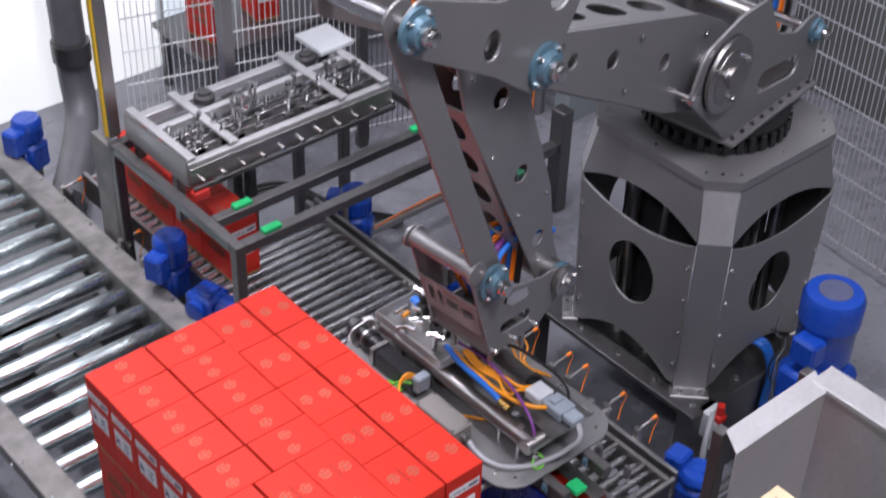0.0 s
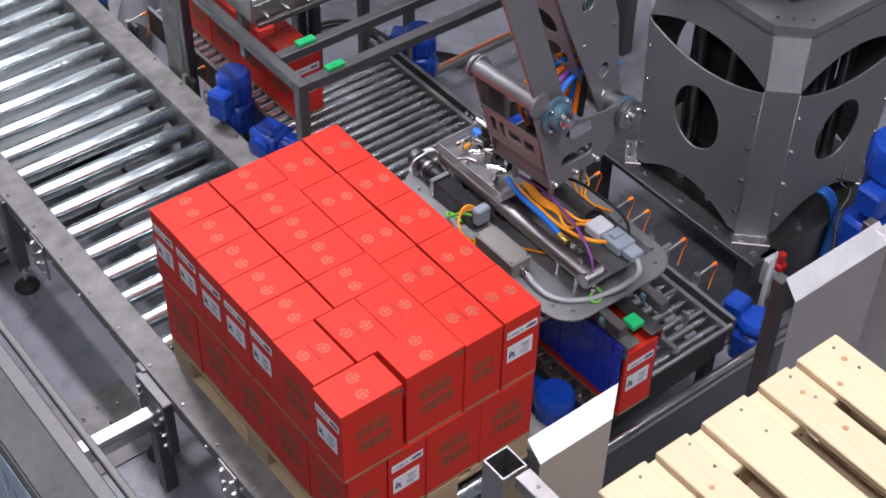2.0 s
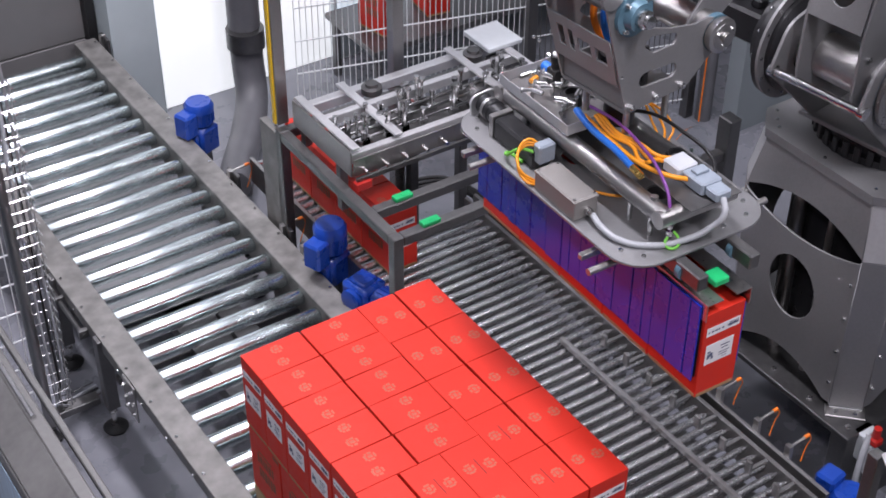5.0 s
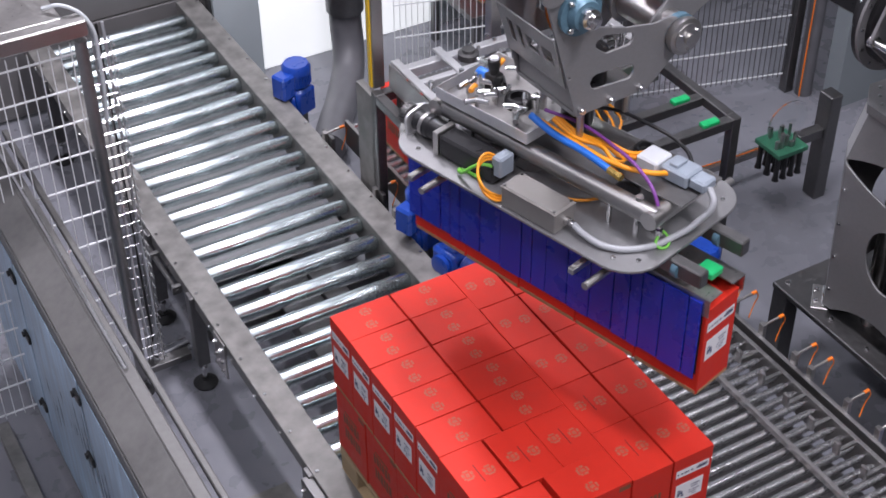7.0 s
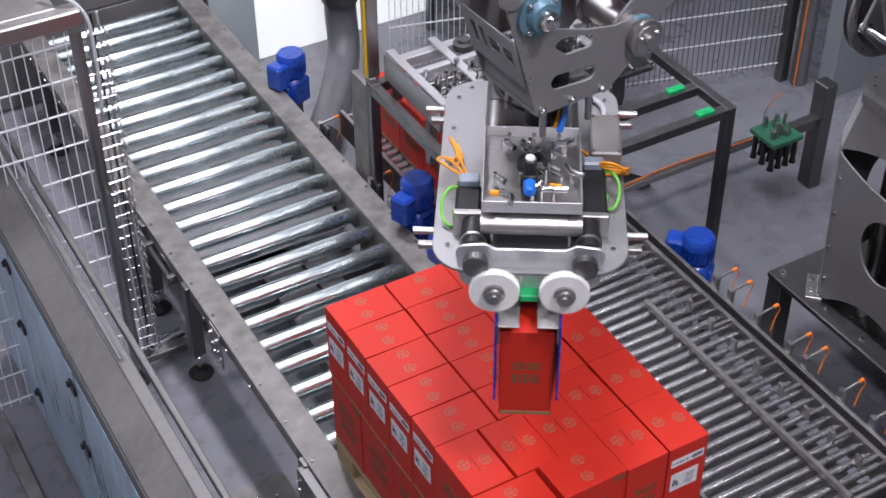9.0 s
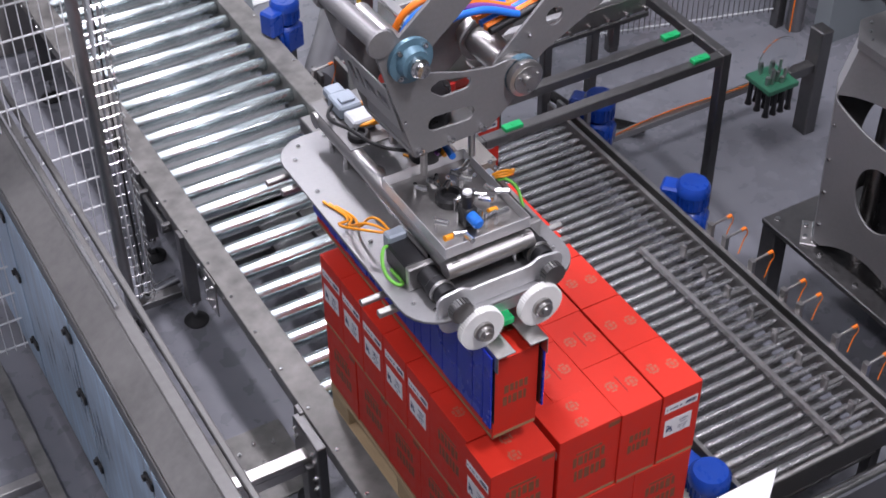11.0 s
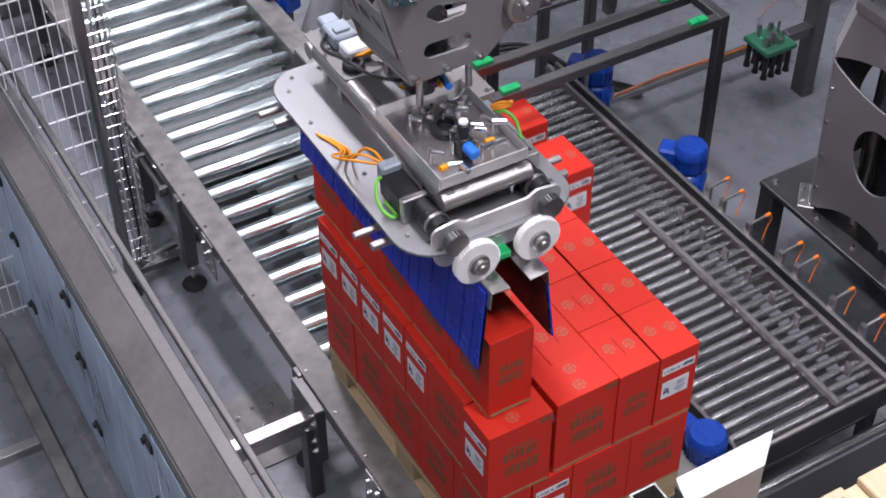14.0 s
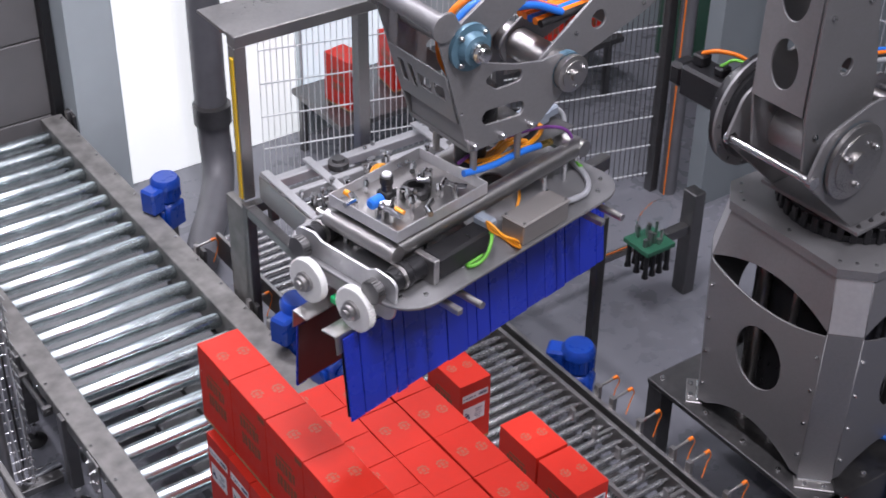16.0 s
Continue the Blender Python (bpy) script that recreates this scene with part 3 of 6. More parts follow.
# ---- steel frame over the carton lane with the labelling heads ----
def tube(bm, p, q, w=0.05):
    """A square tube along one axis."""
    lo = [min(a, b) for a, b in zip(p, q)]
    hi = [max(a, b) for a, b in zip(p, q)]
    box(bm, *[v for a, b in zip(lo, hi) for v in ((a - w / 2, b + w / 2) if a == b else (a, b))], 0.004)


FT = 1.125


def gantry_frame():
    ob = empty("gantry_frame", None, "welded square-tube steel frame standing over the carton lane", "frame")
    x0, x1, y0, ym, y1 = 0.985, 2.292, 1.728, 1.947, 2.72
    for p, q in (((x0, y0, FT), (x0, y1, FT)), ((x0, y0, FT), (x1, y0, FT)), ((x0, ym, FT), (x1, ym, FT)), ((x1, y0, FT), (x1, y1, FT)), ((x0, y1, FT), (x1, y1, FT))):
        bm = bmesh.new()
        d = [0.025 if a != b else 0 for a, b in zip(p, q)]
        tube(bm, [a + e for a, e in zip(p, d)], [b - e for b, e in zip(q, d)])
        part("beam", bm, STEEL_DARK, ob)
    for x, y in ((x0, y0), (x0, y1), (x1, y0), (x1, y1), (1.7, y1), (2.0, 2.72)):
        bm = bmesh.new()
        tube(bm, (x, y, 0), (x, y, FT + .025 if (x in (x0, x1) and y in (y0, y1)) else FT - .025), 0.05)
        part("post", bm, STEEL_DARK, ob)
    for x, y in ((1.157, y0), (1.157, ym), (2.15, y0), (2.15, ym)):
        bm = bmesh.new()
        box(bm, x - .045, x + .045, y - .02, y + .02, FT + .025, FT + .045, 0.003)
        box(bm, x - .008, x + .008, y - .008, y + .008, FT + .045, FT + .047)
        part("green_pad", bm, GREEN, ob, "bright green plastic pad")
    bm = bmesh.new()
    box(bm, 0.96, 1.0, 2.73, 2.9, 0.0, FT, 0.003)
    part("side_panel", bm, STEEL_WORN, ob, "sheet steel side panel")


gantry_frame()


def light_curtain():
    ob = empty("light_curtain_portal", None, "stainless portal with yellow edge strips behind the frame", "portal")
    for x in (1.0, 1.64):
        bm = bmesh.new()
        box(bm, x - .015, x + .045, 2.76, 2.82, FT + .02 if x < 1.2 else 0, 1.93, 0.003)
        post = part("post", bm, STEEL, ob)
    bm = bmesh.new()
    box(bm, 0.975, 0.984, 2.765, 2.79, FT + .03, 1.88)
    part("yellow_strip", bm, YELLOW, ob, "yellow light curtain strip")
    bm = bmesh.new()
    box(bm, 0.985, 2.6, 2.755, 2.825, 1.93, 1.99, 0.004)
    box(bm, 0.985, 2.6, 2.825, 3.1, 1.97, 1.985)
    part("cover", bm, STEEL, ob, "brushed stainless cover")


light_curtain()


def label_table():
    """Machined label applicator rails carried on the frame."""
    ob = empty("applicator_table", None, "stainless label applicator with clamps, screws and rails", "machine")
    x0, x1, z = 1.03, 2.15, 1.30
    for y0, y1, zz in ((2.16, 2.195, z), (2.45, 2.485, z + .02), (2.61, 2.66, z)):
        bm = bmesh.new()
        box(bm, x0, x1, y0, y1, zz - .05, zz, 0.004)
        part("rail", bm, BRIGHT, ob)
    for x in (x0, x0 + .22, x1 - .3, x1 - .06):
        bm = bmesh.new()
        box(bm, x, x + .042, 2.15, 2.67, z + .021, z + .035, 0.003)
        part("cross_plate", bm, BRIGHT, ob)
    bm = bmesh.new()
    box(bm, x0 - .01, x0, 2.15, 2.67, z - .11, z + .02, .003)
    box(bm, x0, x1, 2.145, 2.15, z - .11, z - .02, .002)
    part("front_plate", bm, STEEL, ob)
    for k in range(11):
        x = x0 + .06 + k * .105
        bm = bmesh.new()
        rod(bm, (x, 2.12, z - .09), (x, 2.15, z - .09), .009, 8)
        part("guide_screw", bm, CHROME, ob)
    bm = bmesh.new()
    box(bm, x0, x1, 2.115, 2.13, z - .125, z - .1, .002)
    part("lower_strip", bm, STEEL_DARK, ob)
    r = random.Random(11)
    for k in range(40):
        x, y = r.uniform(x0 + .03, x1 - .05), r.choice((2.25, 2.29, 2.33, 2.37, 2.41))
        h = r.uniform(.03, .11)
        bm = bmesh.new()
        rod(bm, (x, y, z - .03), (x, y, z + h), r.uniform(.006, .011), 8)
        rod(bm, (x, y, z + h), (x, y, z + h + .014), r.uniform(.012, .018), 8)
        box(bm, x - .022, x + .022, y - .014, y + .014, z - .035, z - .005, .002)
        part("clamp", bm, CHROME, ob)
    for k in range(3):
        bm = bmesh.new()
        rod(bm, (x0 + .02, 2.26 + k * .06, z - .012), (x1 - .02, 2.26 + k * .06, z - .012), 0.009, 10)
        part("guide_rod", bm, CHROME, ob)
    bm = bmesh.new()
    box(bm, x0, x1, 2.21, 2.45, z - .055, z - .045)
    part("bed", bm, STEEL_DARK, ob)
    for x in (1.38, 1.95):
        bm = bmesh.new()
        turned(bm, (x, 2.56, z + .0), (0, 0, 1), [(0, .05), (.03, .05), (.035, .03), (.05, .03)], 18)
        part("bearing_cap", bm, STEEL_DARK, ob, "", True)
    for x in (x0 + .03, x1 - .05):
        for y in (2.3, 2.62):
            bm = bmesh.new()
            box(bm, x - .02, x + .02, y - .02, y + .02, FT - .03 if y > 2.5 else FT - .2, z - .05, .002)
            part("support", bm, STEEL_DARK, ob)
    bm = bmesh.new()
    box(bm, 1.02, 1.1, 2.1, 2.14, z - .16, z - .12, .004)
    part("emergency_button", bm, RED_PLASTIC, ob, "small red button block")
    bm = bmesh.new()
    box(bm, 2.0, 2.2, 2.5, 2.72, z + .035, z + .06, .004)
    part("control_box", bm, GREY_BOX, ob, "light grey plastic box")


label_table()


# ---- wire fences ----
def fence(name, p, q, z0, z1, label, pitch=0.05, bars=(0.2,), posts=True, wire=WHITE_WIRE, fine=None):
    """A welded wire panel from p to q: upright wires and horizontal ones."""
    ob = empty(name, None, label, "fence")
    p, q = Vector((*p, 0)), Vector((*q, 0))
    d = (q - p)
    n = int(d.length / pitch)
    side = Vector((-d.y, d.x, 0)).normalized()
    bm = bmesh.new()
    for k in range(n + 1):
        c = p + d * (k / n)
        box(bm, -.002, .002, -.002, .002, z0, z1, m=Matrix.Translation(c) @ Matrix.Rotation(math.atan2(d.y, d.x), 4, "Z"))
    part("upright_wire", bm, fine or wire, ob)["kind"] = "stuff"
    z = z0 + 0.02
    while z < z1:
        bm = bmesh.new()
        rod(bm, p + Vector((0, 0, z)) + side * .005, q + Vector((0, 0, z)) + side * .005, 0.005, 6)
        part("horizontal_wire", bm, wire, ob)
        z += bars[0]
    for c in (p, q) if posts else ():
        bm = bmesh.new()
        box(bm, c.x - .03, c.x + .03, c.y - .03, c.y + .03, 0, z1 + .03, 0.003)
        part("post", bm, STEEL_DARK, ob)
    return ob


fence("wire_fence", (1.62, 3.76), (2.9, 3.40), 0.1, 2.2, "white welded wire safety fence behind the frame", 0.033, posts=False)
fence("wire_fence", (2.93, 3.39), (3.95, 3.10), 0.1, 2.2, "welded wire safety fence panel with pale horizontal wires", 0.033, fine=STEEL_DARK)
fence("wire_fence", (4.35, 2.2), (4.05, -1.6), 0.1, 2.2, "dull welded wire safety fence behind the tower", 0.033, wire=CABLE_GREY)
# Darker panel copy stands in for the weak light at this corner.
structure("wall_panel_corner", 4.06, 5.6, 2.78, 2.9, 0, 7.6, PANEL_SHADED, "pale panel wall beside the fence, its dimness put into the colour", "wall")
bm = bmesh.new()
rod(bm, (4.02, 3.02, 0), (4.02, 3.02, 4), 0.05, 16)
conduit = one("conduit_pipe", bm, PIPE, "dark grey vertical conduit with an orange cable at the wall corner", "pipe", smooth=True)
cable("cable", [(3.95, 2.98, 0.02), (3.95, 2.98, 1.2), (3.95, 2.985, 2.4), (3.95, 2.98, 4)], .005, ORANGE, conduit, "orange cable")


# ---- the tower of the robot ----
TX, TY, TZ0, TZ1 = 2.74, 0.72, 0.50, 1.60


def plinth():
    ob = empty("tower_plinth", None, "dull steel plinth box carrying the robot tower", "plinth")
    x0, x1, y0, y1 = 2.262, 3.22, 0.228, 1.29
    bm = bmesh.new()
    box(bm, x0, x1, y0, y1, TZ0 - .03, TZ0, 0.004)
    part("top_plate", bm, STEEL_DARK, ob)
    for x in (x0 + .05, x1 - .05):
        for y in (y0 + .05, y1 - .05):
            bm = bmesh.new()
            box(bm, x - .045, x + .045, y - .045, y + .045, 0, TZ0 - .03, 0.004)
            part("leg", bm, STEEL_DARK, ob)
    bm = bmesh.new()
    box(bm, x0 + .02, x1 - .02, y0 + .01, y0 + .02, 0.0, TZ0 - .03)
    box(bm, x1 - .03, x1 - .02, y0 + .1, y1 - .1, 0.0, TZ0 - .03)
    part("side_sheet", bm, STEEL_DARK, ob)
    for x in (x0 + .05, 2.6, 2.92, x1 - .05):
        for y in (y0 + .05, y1 - .05):
            bm = bmesh.new()
            hexnut(bm, (x, y, TZ0), (0, 0, 1), 0.014, 0.012)
            part("bolt", bm, CHROME, ob)
    for y in (.5, .72, .95):
        bm = bmesh.new()
        hexnut(bm, (x0 + .05, y, TZ0), (0, 0, 1), 0.012, 0.01)
        part("bolt", bm, CHROME, ob)


plinth()


def tower():
    """Octagonal tower: corner legs that lean out and fold in under the cap, cut-out plates between them."""
    ob = empty("robot_tower", pose(TX, TY, TZ0), "octagonal grey steel robot tower with oval cut-outs", "robot tower")
    h, zb = TZ1 - TZ0, 0.815
    hw, r0, r1, r2 = 0.072, 0.505, 0.535, 0.482      # half width of a leg; radius at foot, fold and cap
    d = math.sqrt(0.5)
    a0, a1, a2 = (d * (r + hw) - .004 for r in (r0, r1, r2))
    w0, w1, w2 = (d * (r - hw) for r in (r0, r1, r2))
    lean, fold = math.atan2(a1 - a0, zb), math.atan2(a1 - a2, h - .04 - zb)
    up = (h - .045 - zb) / math.cos(fold)
    for k in range(4):
        turn = Matrix.Rotation(math.pi / 2 * k, 4, "Z")
        arch = [(w0 * .86 * (j / 8 - 1), .03 + .10 * (1 - (j / 8 - 1) ** 2)) for j in range(17)]
        sag = [(w1 * .96 * (1 - j / 9), zb - .02 - .065 * (1 - (1 - j / 9) ** 2)) for j in range(19)]
        side = plate("side_plate", [[(-w0, .03)] + arch + [(w0, .03), (w1, zb - .005)] + sag + [(-w1, zb - .005)], ellipse(0, .47, .13, .155)], .010, STEEL_ARM, ob,
                     turn @ Matrix.Translation((0, -a0, 0)) @ Matrix.Rotation(lean, 4, "X") @ Matrix.Rotation(math.pi / 2, 4, "X"))
        rise = [(w1 * .93 * (1 - j / 9), .015 + .075 * (1 - (1 - j / 9) ** 2)) for j in range(19)]
        plate("upper_band", [[(-w1, .006), (-w2, up), (w2, up), (w1, .006)] + rise], .010, STEEL_ARM, ob,
              turn @ Matrix.Translation((0, -a1, zb)) @ Matrix.Rotation(-fold, 4, "X") @ Matrix.Rotation(math.pi / 2, 4, "X"))
        for s in (-1, 1):
            for z in (.14, .32, .50, .68):
                x = s * (w0 + (w1 - w0) * z / zb - .022)
                bm = bmesh.new()
                hexnut(bm, (x, z, .005), (0, 0, 1), .0085, .007)
                part("bolt", bm, CHROME, side)
    for k in range(4):
        m = Matrix.Rotation(radians(45 + 90 * k), 4, "Z")
        legs = []
        # The fold is the leg's own steel; its catch of light is painted brighter.
        for name, z0, z1, ra, rb, mat, note in (("corner_leg", 0, zb, r0, r1, STEEL_ARM, ""), ("corner_cover", zb, h - .04, r1, r2, BRIGHT, "leg top folded inward, ceiling light painted in as paler steel")):
            bm = bmesh.new()
            lo = [bm.verts.new(m @ Vector(p)) for p in ((ra, -hw, z0), (ra, hw, z0), (ra - .012, hw, z0), (ra - .012, -hw, z0))]
            hi = [bm.verts.new(m @ Vector(p)) for p in ((rb, -hw, z1), (rb, hw, z1), (rb - .012, hw, z1), (rb - .012, -hw, z1))]
            for j in range(4):
                bm.faces.new((lo[j], lo[(j + 1) % 4], hi[(j + 1) % 4], hi[j]))
            bm.faces.new(lo[::-1])
            bm.faces.new(hi)
            bmesh.ops.recalc_face_normals(bm, faces=bm.faces)
            bmesh.ops.bevel(bm, geom=list(bm.edges), offset=.003, segments=2, affect="EDGES")
            legs.append(part(name, bm, mat, legs[0] if legs else ob, note))
        bm = bmesh.new()
        box(bm, -.02, .055, -.085, .085, 0.0, 0.012, 0.003, m=m @ Matrix.Translation((r0, 0, 0)))
        part("foot_plate", bm, STEEL, legs[0])
        bm = bmesh.new()
        box(bm, -.002, .010, -hw, hw, 0.0125, 0.022, 0.003, m=m @ Matrix.Translation((r0, 0, 0)))
        part("weld_seam", bm, CHROME, legs[0])
        for s in (-1, 1):
            bm = bmesh.new()
            hexnut(bm, m @ Vector((r0 + .035, s * .04, .012)), (0, 0, 1), .012, .01)
            part("bolt", bm, CHROME, legs[0])
    c, e = d * (r2 - hw) + .004, d * (r2 + hw) + .012
    pts = [(e, -c), (e, c), (c, e), (-c, e), (-e, c), (-e, -c), (-c, -e), (c, -e)]
    part("cap", bm_prism(pts, h - .04, h), STEEL_ARM, ob, "dull grey octagonal cap")
    rnd_cap = random.Random(2)
    for x, y in pts + [((p[0] + q[0]) / 2, (p[1] + q[1]) / 2) for p, q in zip(pts, pts[1:] + pts[:1])]:
        bm = bmesh.new()
        hexnut(bm, (x * .9 + rnd_cap.uniform(-.01, .01), y * .9, h), (0, 0, 1), .008, .005)
        part("cap_bolt", bm, CHROME, ob)
    # Black fill, widened so the tower's inside shows dark through the cut-outs.
    bm = bmesh.new()
    rod(bm, (0, 0, 0), (0, 0, h - .05), 0.29, 32)
    part("dark_fill_core", bm, MOTOR_BLACK, ob, "", True)
    for k in range(10):
        a = 2 * math.pi * k / 10 + .2
        bm = bmesh.new()
        rod(bm, (.325 * math.cos(a), .325 * math.sin(a), .0), (.325 * math.cos(a), .325 * math.sin(a), h - .05), 0.016 if k % 2 else .03, 12)
        part("tie_rod", bm, STEEL, ob, "", True)
    return ob


def bm_prism(pts, z0, z1):
    bm = bmesh.new()
    lo = [bm.verts.new((x, y, z0)) for x, y in pts]
    hi = [bm.verts.new((x, y, z1)) for x, y in pts]
    n = len(pts)
    for k in range(n):
        bm.faces.new((lo[k], lo[(k + 1) % n], hi[(k + 1) % n], hi[k]))
    bm.faces.new(lo[::-1])
    bm.faces.new(hi)
    bmesh.ops.recalc_face_normals(bm, faces=bm.faces)
    return bm


tower()


# ---- left of the pallet conveyor: fence end, cable basket, gate ----
def end_fence():
    ob = fence("wire_fence", (-2.3, 2.6), (-0.37, 2.6), 0.12, 1.9, "white welded wire fence panel with a stainless end post", 0.042, (0.155,), False)
    bm = bmesh.new()
    rod(bm, (-0.37, 2.6, 0.06), (-0.37, 2.6, 1.9), 0.026, 16)
    part("end_post", bm, STEEL_MID, ob, "round stainless end post", True)
    bm = bmesh.new()
    box(bm, -2.4, -0.34, 2.56, 2.64, 1.93, 2.0, 0.006)
    box(bm, -2.4, -0.42, 2.62, 3.1, 1.985, 2.003, 0.004)
    part("header", bm, STEEL, ob, "folded stainless header")
    bm = bmesh.new()
    turned(bm, (-0.37, 2.57, 0), (0, 0, 1), [(0, .035), (.015, .037), (.03, .02), (.07, .012)], 14)
    part("levelling_foot", bm, RUBBER, ob)
    bm = bmesh.new()
    box(bm, -0.36, -0.12, 2.60, 2.66, 0.07, 0.11, 0.003)
    part("foot_bar", bm, STEEL_DARK, ob)


end_fence()


def cable_basket():
    """Wire cable basket that climbs the post and turns along the floor."""
    ob = empty("cable_basket", None, "zinc wire cable basket climbing the fence post", "cable tray")
    bm = bmesh.new()
    for x in (-.325, -.30, -.275):
        rod(bm, (x, 2.60, 0.16), (x, 2.60, 1.9), 0.0028, 5)
    for y in (2.575, 2.625):
        rod(bm, (-.26, y, 0.16), (-.26, y, 1.9), 0.0028, 5)
    part("long_wire", bm, STEEL, ob)
    z = 0.18
    while z < 1.9:
        bm = bmesh.new()
        rod(bm, (-.345, 2.60, z), (-.25, 2.60, z), 0.0032, 5)
        rod(bm, (-.25, 2.56, z), (-.25, 2.64, z), 0.0032, 5)
        part("cross_wire", bm, CHROME, ob)
        z += 0.06
    for dy in (0, .03, .06, .09):
        cable("floor_wire", [(-.30, 2.6 + dy, .25), (-.29, 2.62 + dy, .12), (-.24, 2.64 + dy, .09), (-.1, 2.65 + dy, .09)], 0.003, CHROME, ob)
    for k in range(3):
        cable("cable", [(-.32 + .025 * k, 2.606, 1.95), (-.32 + .025 * k, 2.606, 1.0), (-.31 + .02 * k, 2.606, .3), (-.28, 2.63 + .02 * k, .12), (-.1, 2.66 + .02 * k, .1)], 0.006, (CABLE_GREY, BLACK, CABLE_GREY)[k], ob)
    cable("conduit", [(-.47, 2.7, 2.02), (-.40, 2.64, 2.04), (-.33, 2.60, 1.98), (-.31, 2.59, 1.8), (-.32, 2.6, 1.5)], 0.008, GREY_BOX, ob, "white corrugated conduit")


cable_basket()


def gate():
    """Low guard gate of folded stainless profile with frosted blue sheets."""
    ob = empty("guard_gate", None, "stainless guard gate with frosted blue plastic sheets", "gate")
    x, z0, z1 = -0.71, 0.12, 1.30
    bm = bmesh.new()
    box(bm, x - .03, x + .022, -1.2, 3.1, z1 - .04, z1, 0.005)
    part("top_rail", bm, GATE_STEEL, ob)
    bm = bmesh.new()
    box(bm, -.132, 0, -1.2, 3.1, -.008, 0, 0.003, m=Matrix.Translation((x - .031, 0, z1 - .006)) @ Matrix.Rotation(radians(-28), 4, "Y"))
    box(bm, x - .152, x - .144, -1.2, 3.1, z1 - .16, z1 - .078, 0.003)
    part("fascia", bm, GATE_STEEL, ob, "dull folded steel fascia")
    bm = bmesh.new()
    box(bm, x + .05, x + .075, -1.2, 3.1, z1 - .05, z1 - .02, 0.004)
    part("inner_rail", bm, GATE_STEEL, ob)
    bm = bmesh.new()
    rod(bm, (x - .012, 1.36, z1 + .007), (x - .012, 3.1, z1 + .007), 0.009, 10)
    part("cover_strip", bm, CHROME, ob)
    edges = (-1.2, -.05, 0.75, 1.55, 2.35, 3.1)
    for y0, y1 in zip(edges, edges[1:]):
        bm = bmesh.new()
        box(bm, x - .157, x - .153, y0 + .012, y1 - .012, z0, z1 - .15, 0.001)
        part("sheet", bm, FROST, ob)
        bm = bmesh.new()
        box(bm, x - .152, x - .126, y0 - .011, y0 + .011, z0, z1 - .16, 0.003)
        part("upright", bm, STEEL_DARK, ob)
        for z in (0.35, 0.75, 1.08):
            bm = bmesh.new()
            rod(bm, (x - .159, y0 + .03, z), (x - .179, y0 + .03, z), .013, 10)
            box(bm, x - .169, x - .157, y0 - .02, y0 + .05, z - .03, z + .012, .004)
            part("hinge", bm, BLACK, ob)
    bm = bmesh.new()
    box(bm, x - .152, x + .02, -1.2, 3.1, z0 - .04, z0, 0.003)
    part("bottom_rail", bm, STEEL_DARK, ob)
    for y in (-1.1, .75, 2.35, 3.05):
        bm = bmesh.new()
        box(bm, x - .02, x + .02, y - .02, y + .02, 0, z1 - .04, 0.003)
        part("post", bm, STEEL_DARK, ob)


gate()


def side_brace():
    ob = empty("side_brace", None, "stainless channel brace between gate and conveyor", "brace")
    bm = bmesh.new()
    box(bm, -.69, -.12, 1.09, 1.15, 0.42, 0.45, 0.003)
    box(bm, -.69, -.12, 1.09, 1.096, 0.37, 0.42)
    part("channel", bm, STEEL, ob)
    bm = bmesh.new()
    box(bm, -.16, -.116, 1.02, 1.24, 0.25, 0.55, 0.004)
    part("end_plate", bm, STEEL_DARK, ob)
    for z in (.3, .36, .46, .51):
        for y in (1.05, 1.21):
            bm = bmesh.new()
            hexnut(bm, (-.16, y, z), (-1, 0, 0), .011, .009)
            part("bolt", bm, CHROME, ob)
    bm = bmesh.new()
    box(bm, -.19, -.13, 1.06, 1.12, 0, .42, .003)
    part("leg", bm, STEEL_DARK, ob)


side_brace()


def anchor_plate():
    ob = empty("anchor_plate", None, "worn steel floor plate with raised bolts", "floor plate")
    bm = bmesh.new()
    box(bm, -.40, -.04, 1.30, 1.72, 0.0, 0.008, 0.002)
    part("sheet", bm, STEEL_WORN, ob)
    for x, y in ((-.28, 1.6), (-.2, 1.63), (-.12, 1.6), (-.3, 1.5), (-.2, 1.51), (-.1, 1.5), (-.26, 1.4), (-.16, 1.39)):
        bm = bmesh.new()
        hexnut(bm, (x, y, .008), (0, 0, 1), .010, .012)
        part("bolt", bm, CHROME, ob)
    bm = bmesh.new()
    box(bm, -.425, -.41, 1.1, 1.72, 0, .12, .002)
    part("edge_bar", bm, STEEL_DARK, ob)


anchor_plate()


def low_bench():
    ob = empty("low_frame", None, "low galvanised steel frame standing on the floor", "frame")
    for y in (1.9, 1.3):
        bm = bmesh.new()
        box(bm, -1.9, -1.04, y - .025, y + .025, 0.0, 0.05, 0.003)
        part("cross_bar", bm, STEEL, ob)
    for x in (-1.85, -1.04):
        bm = bmesh.new()
        box(bm, x - .03, x + .03, -.6, 2.6, 0.05, 0.11, 0.003)
        part("long_bar", bm, STEEL_WORN, ob)


low_bench()


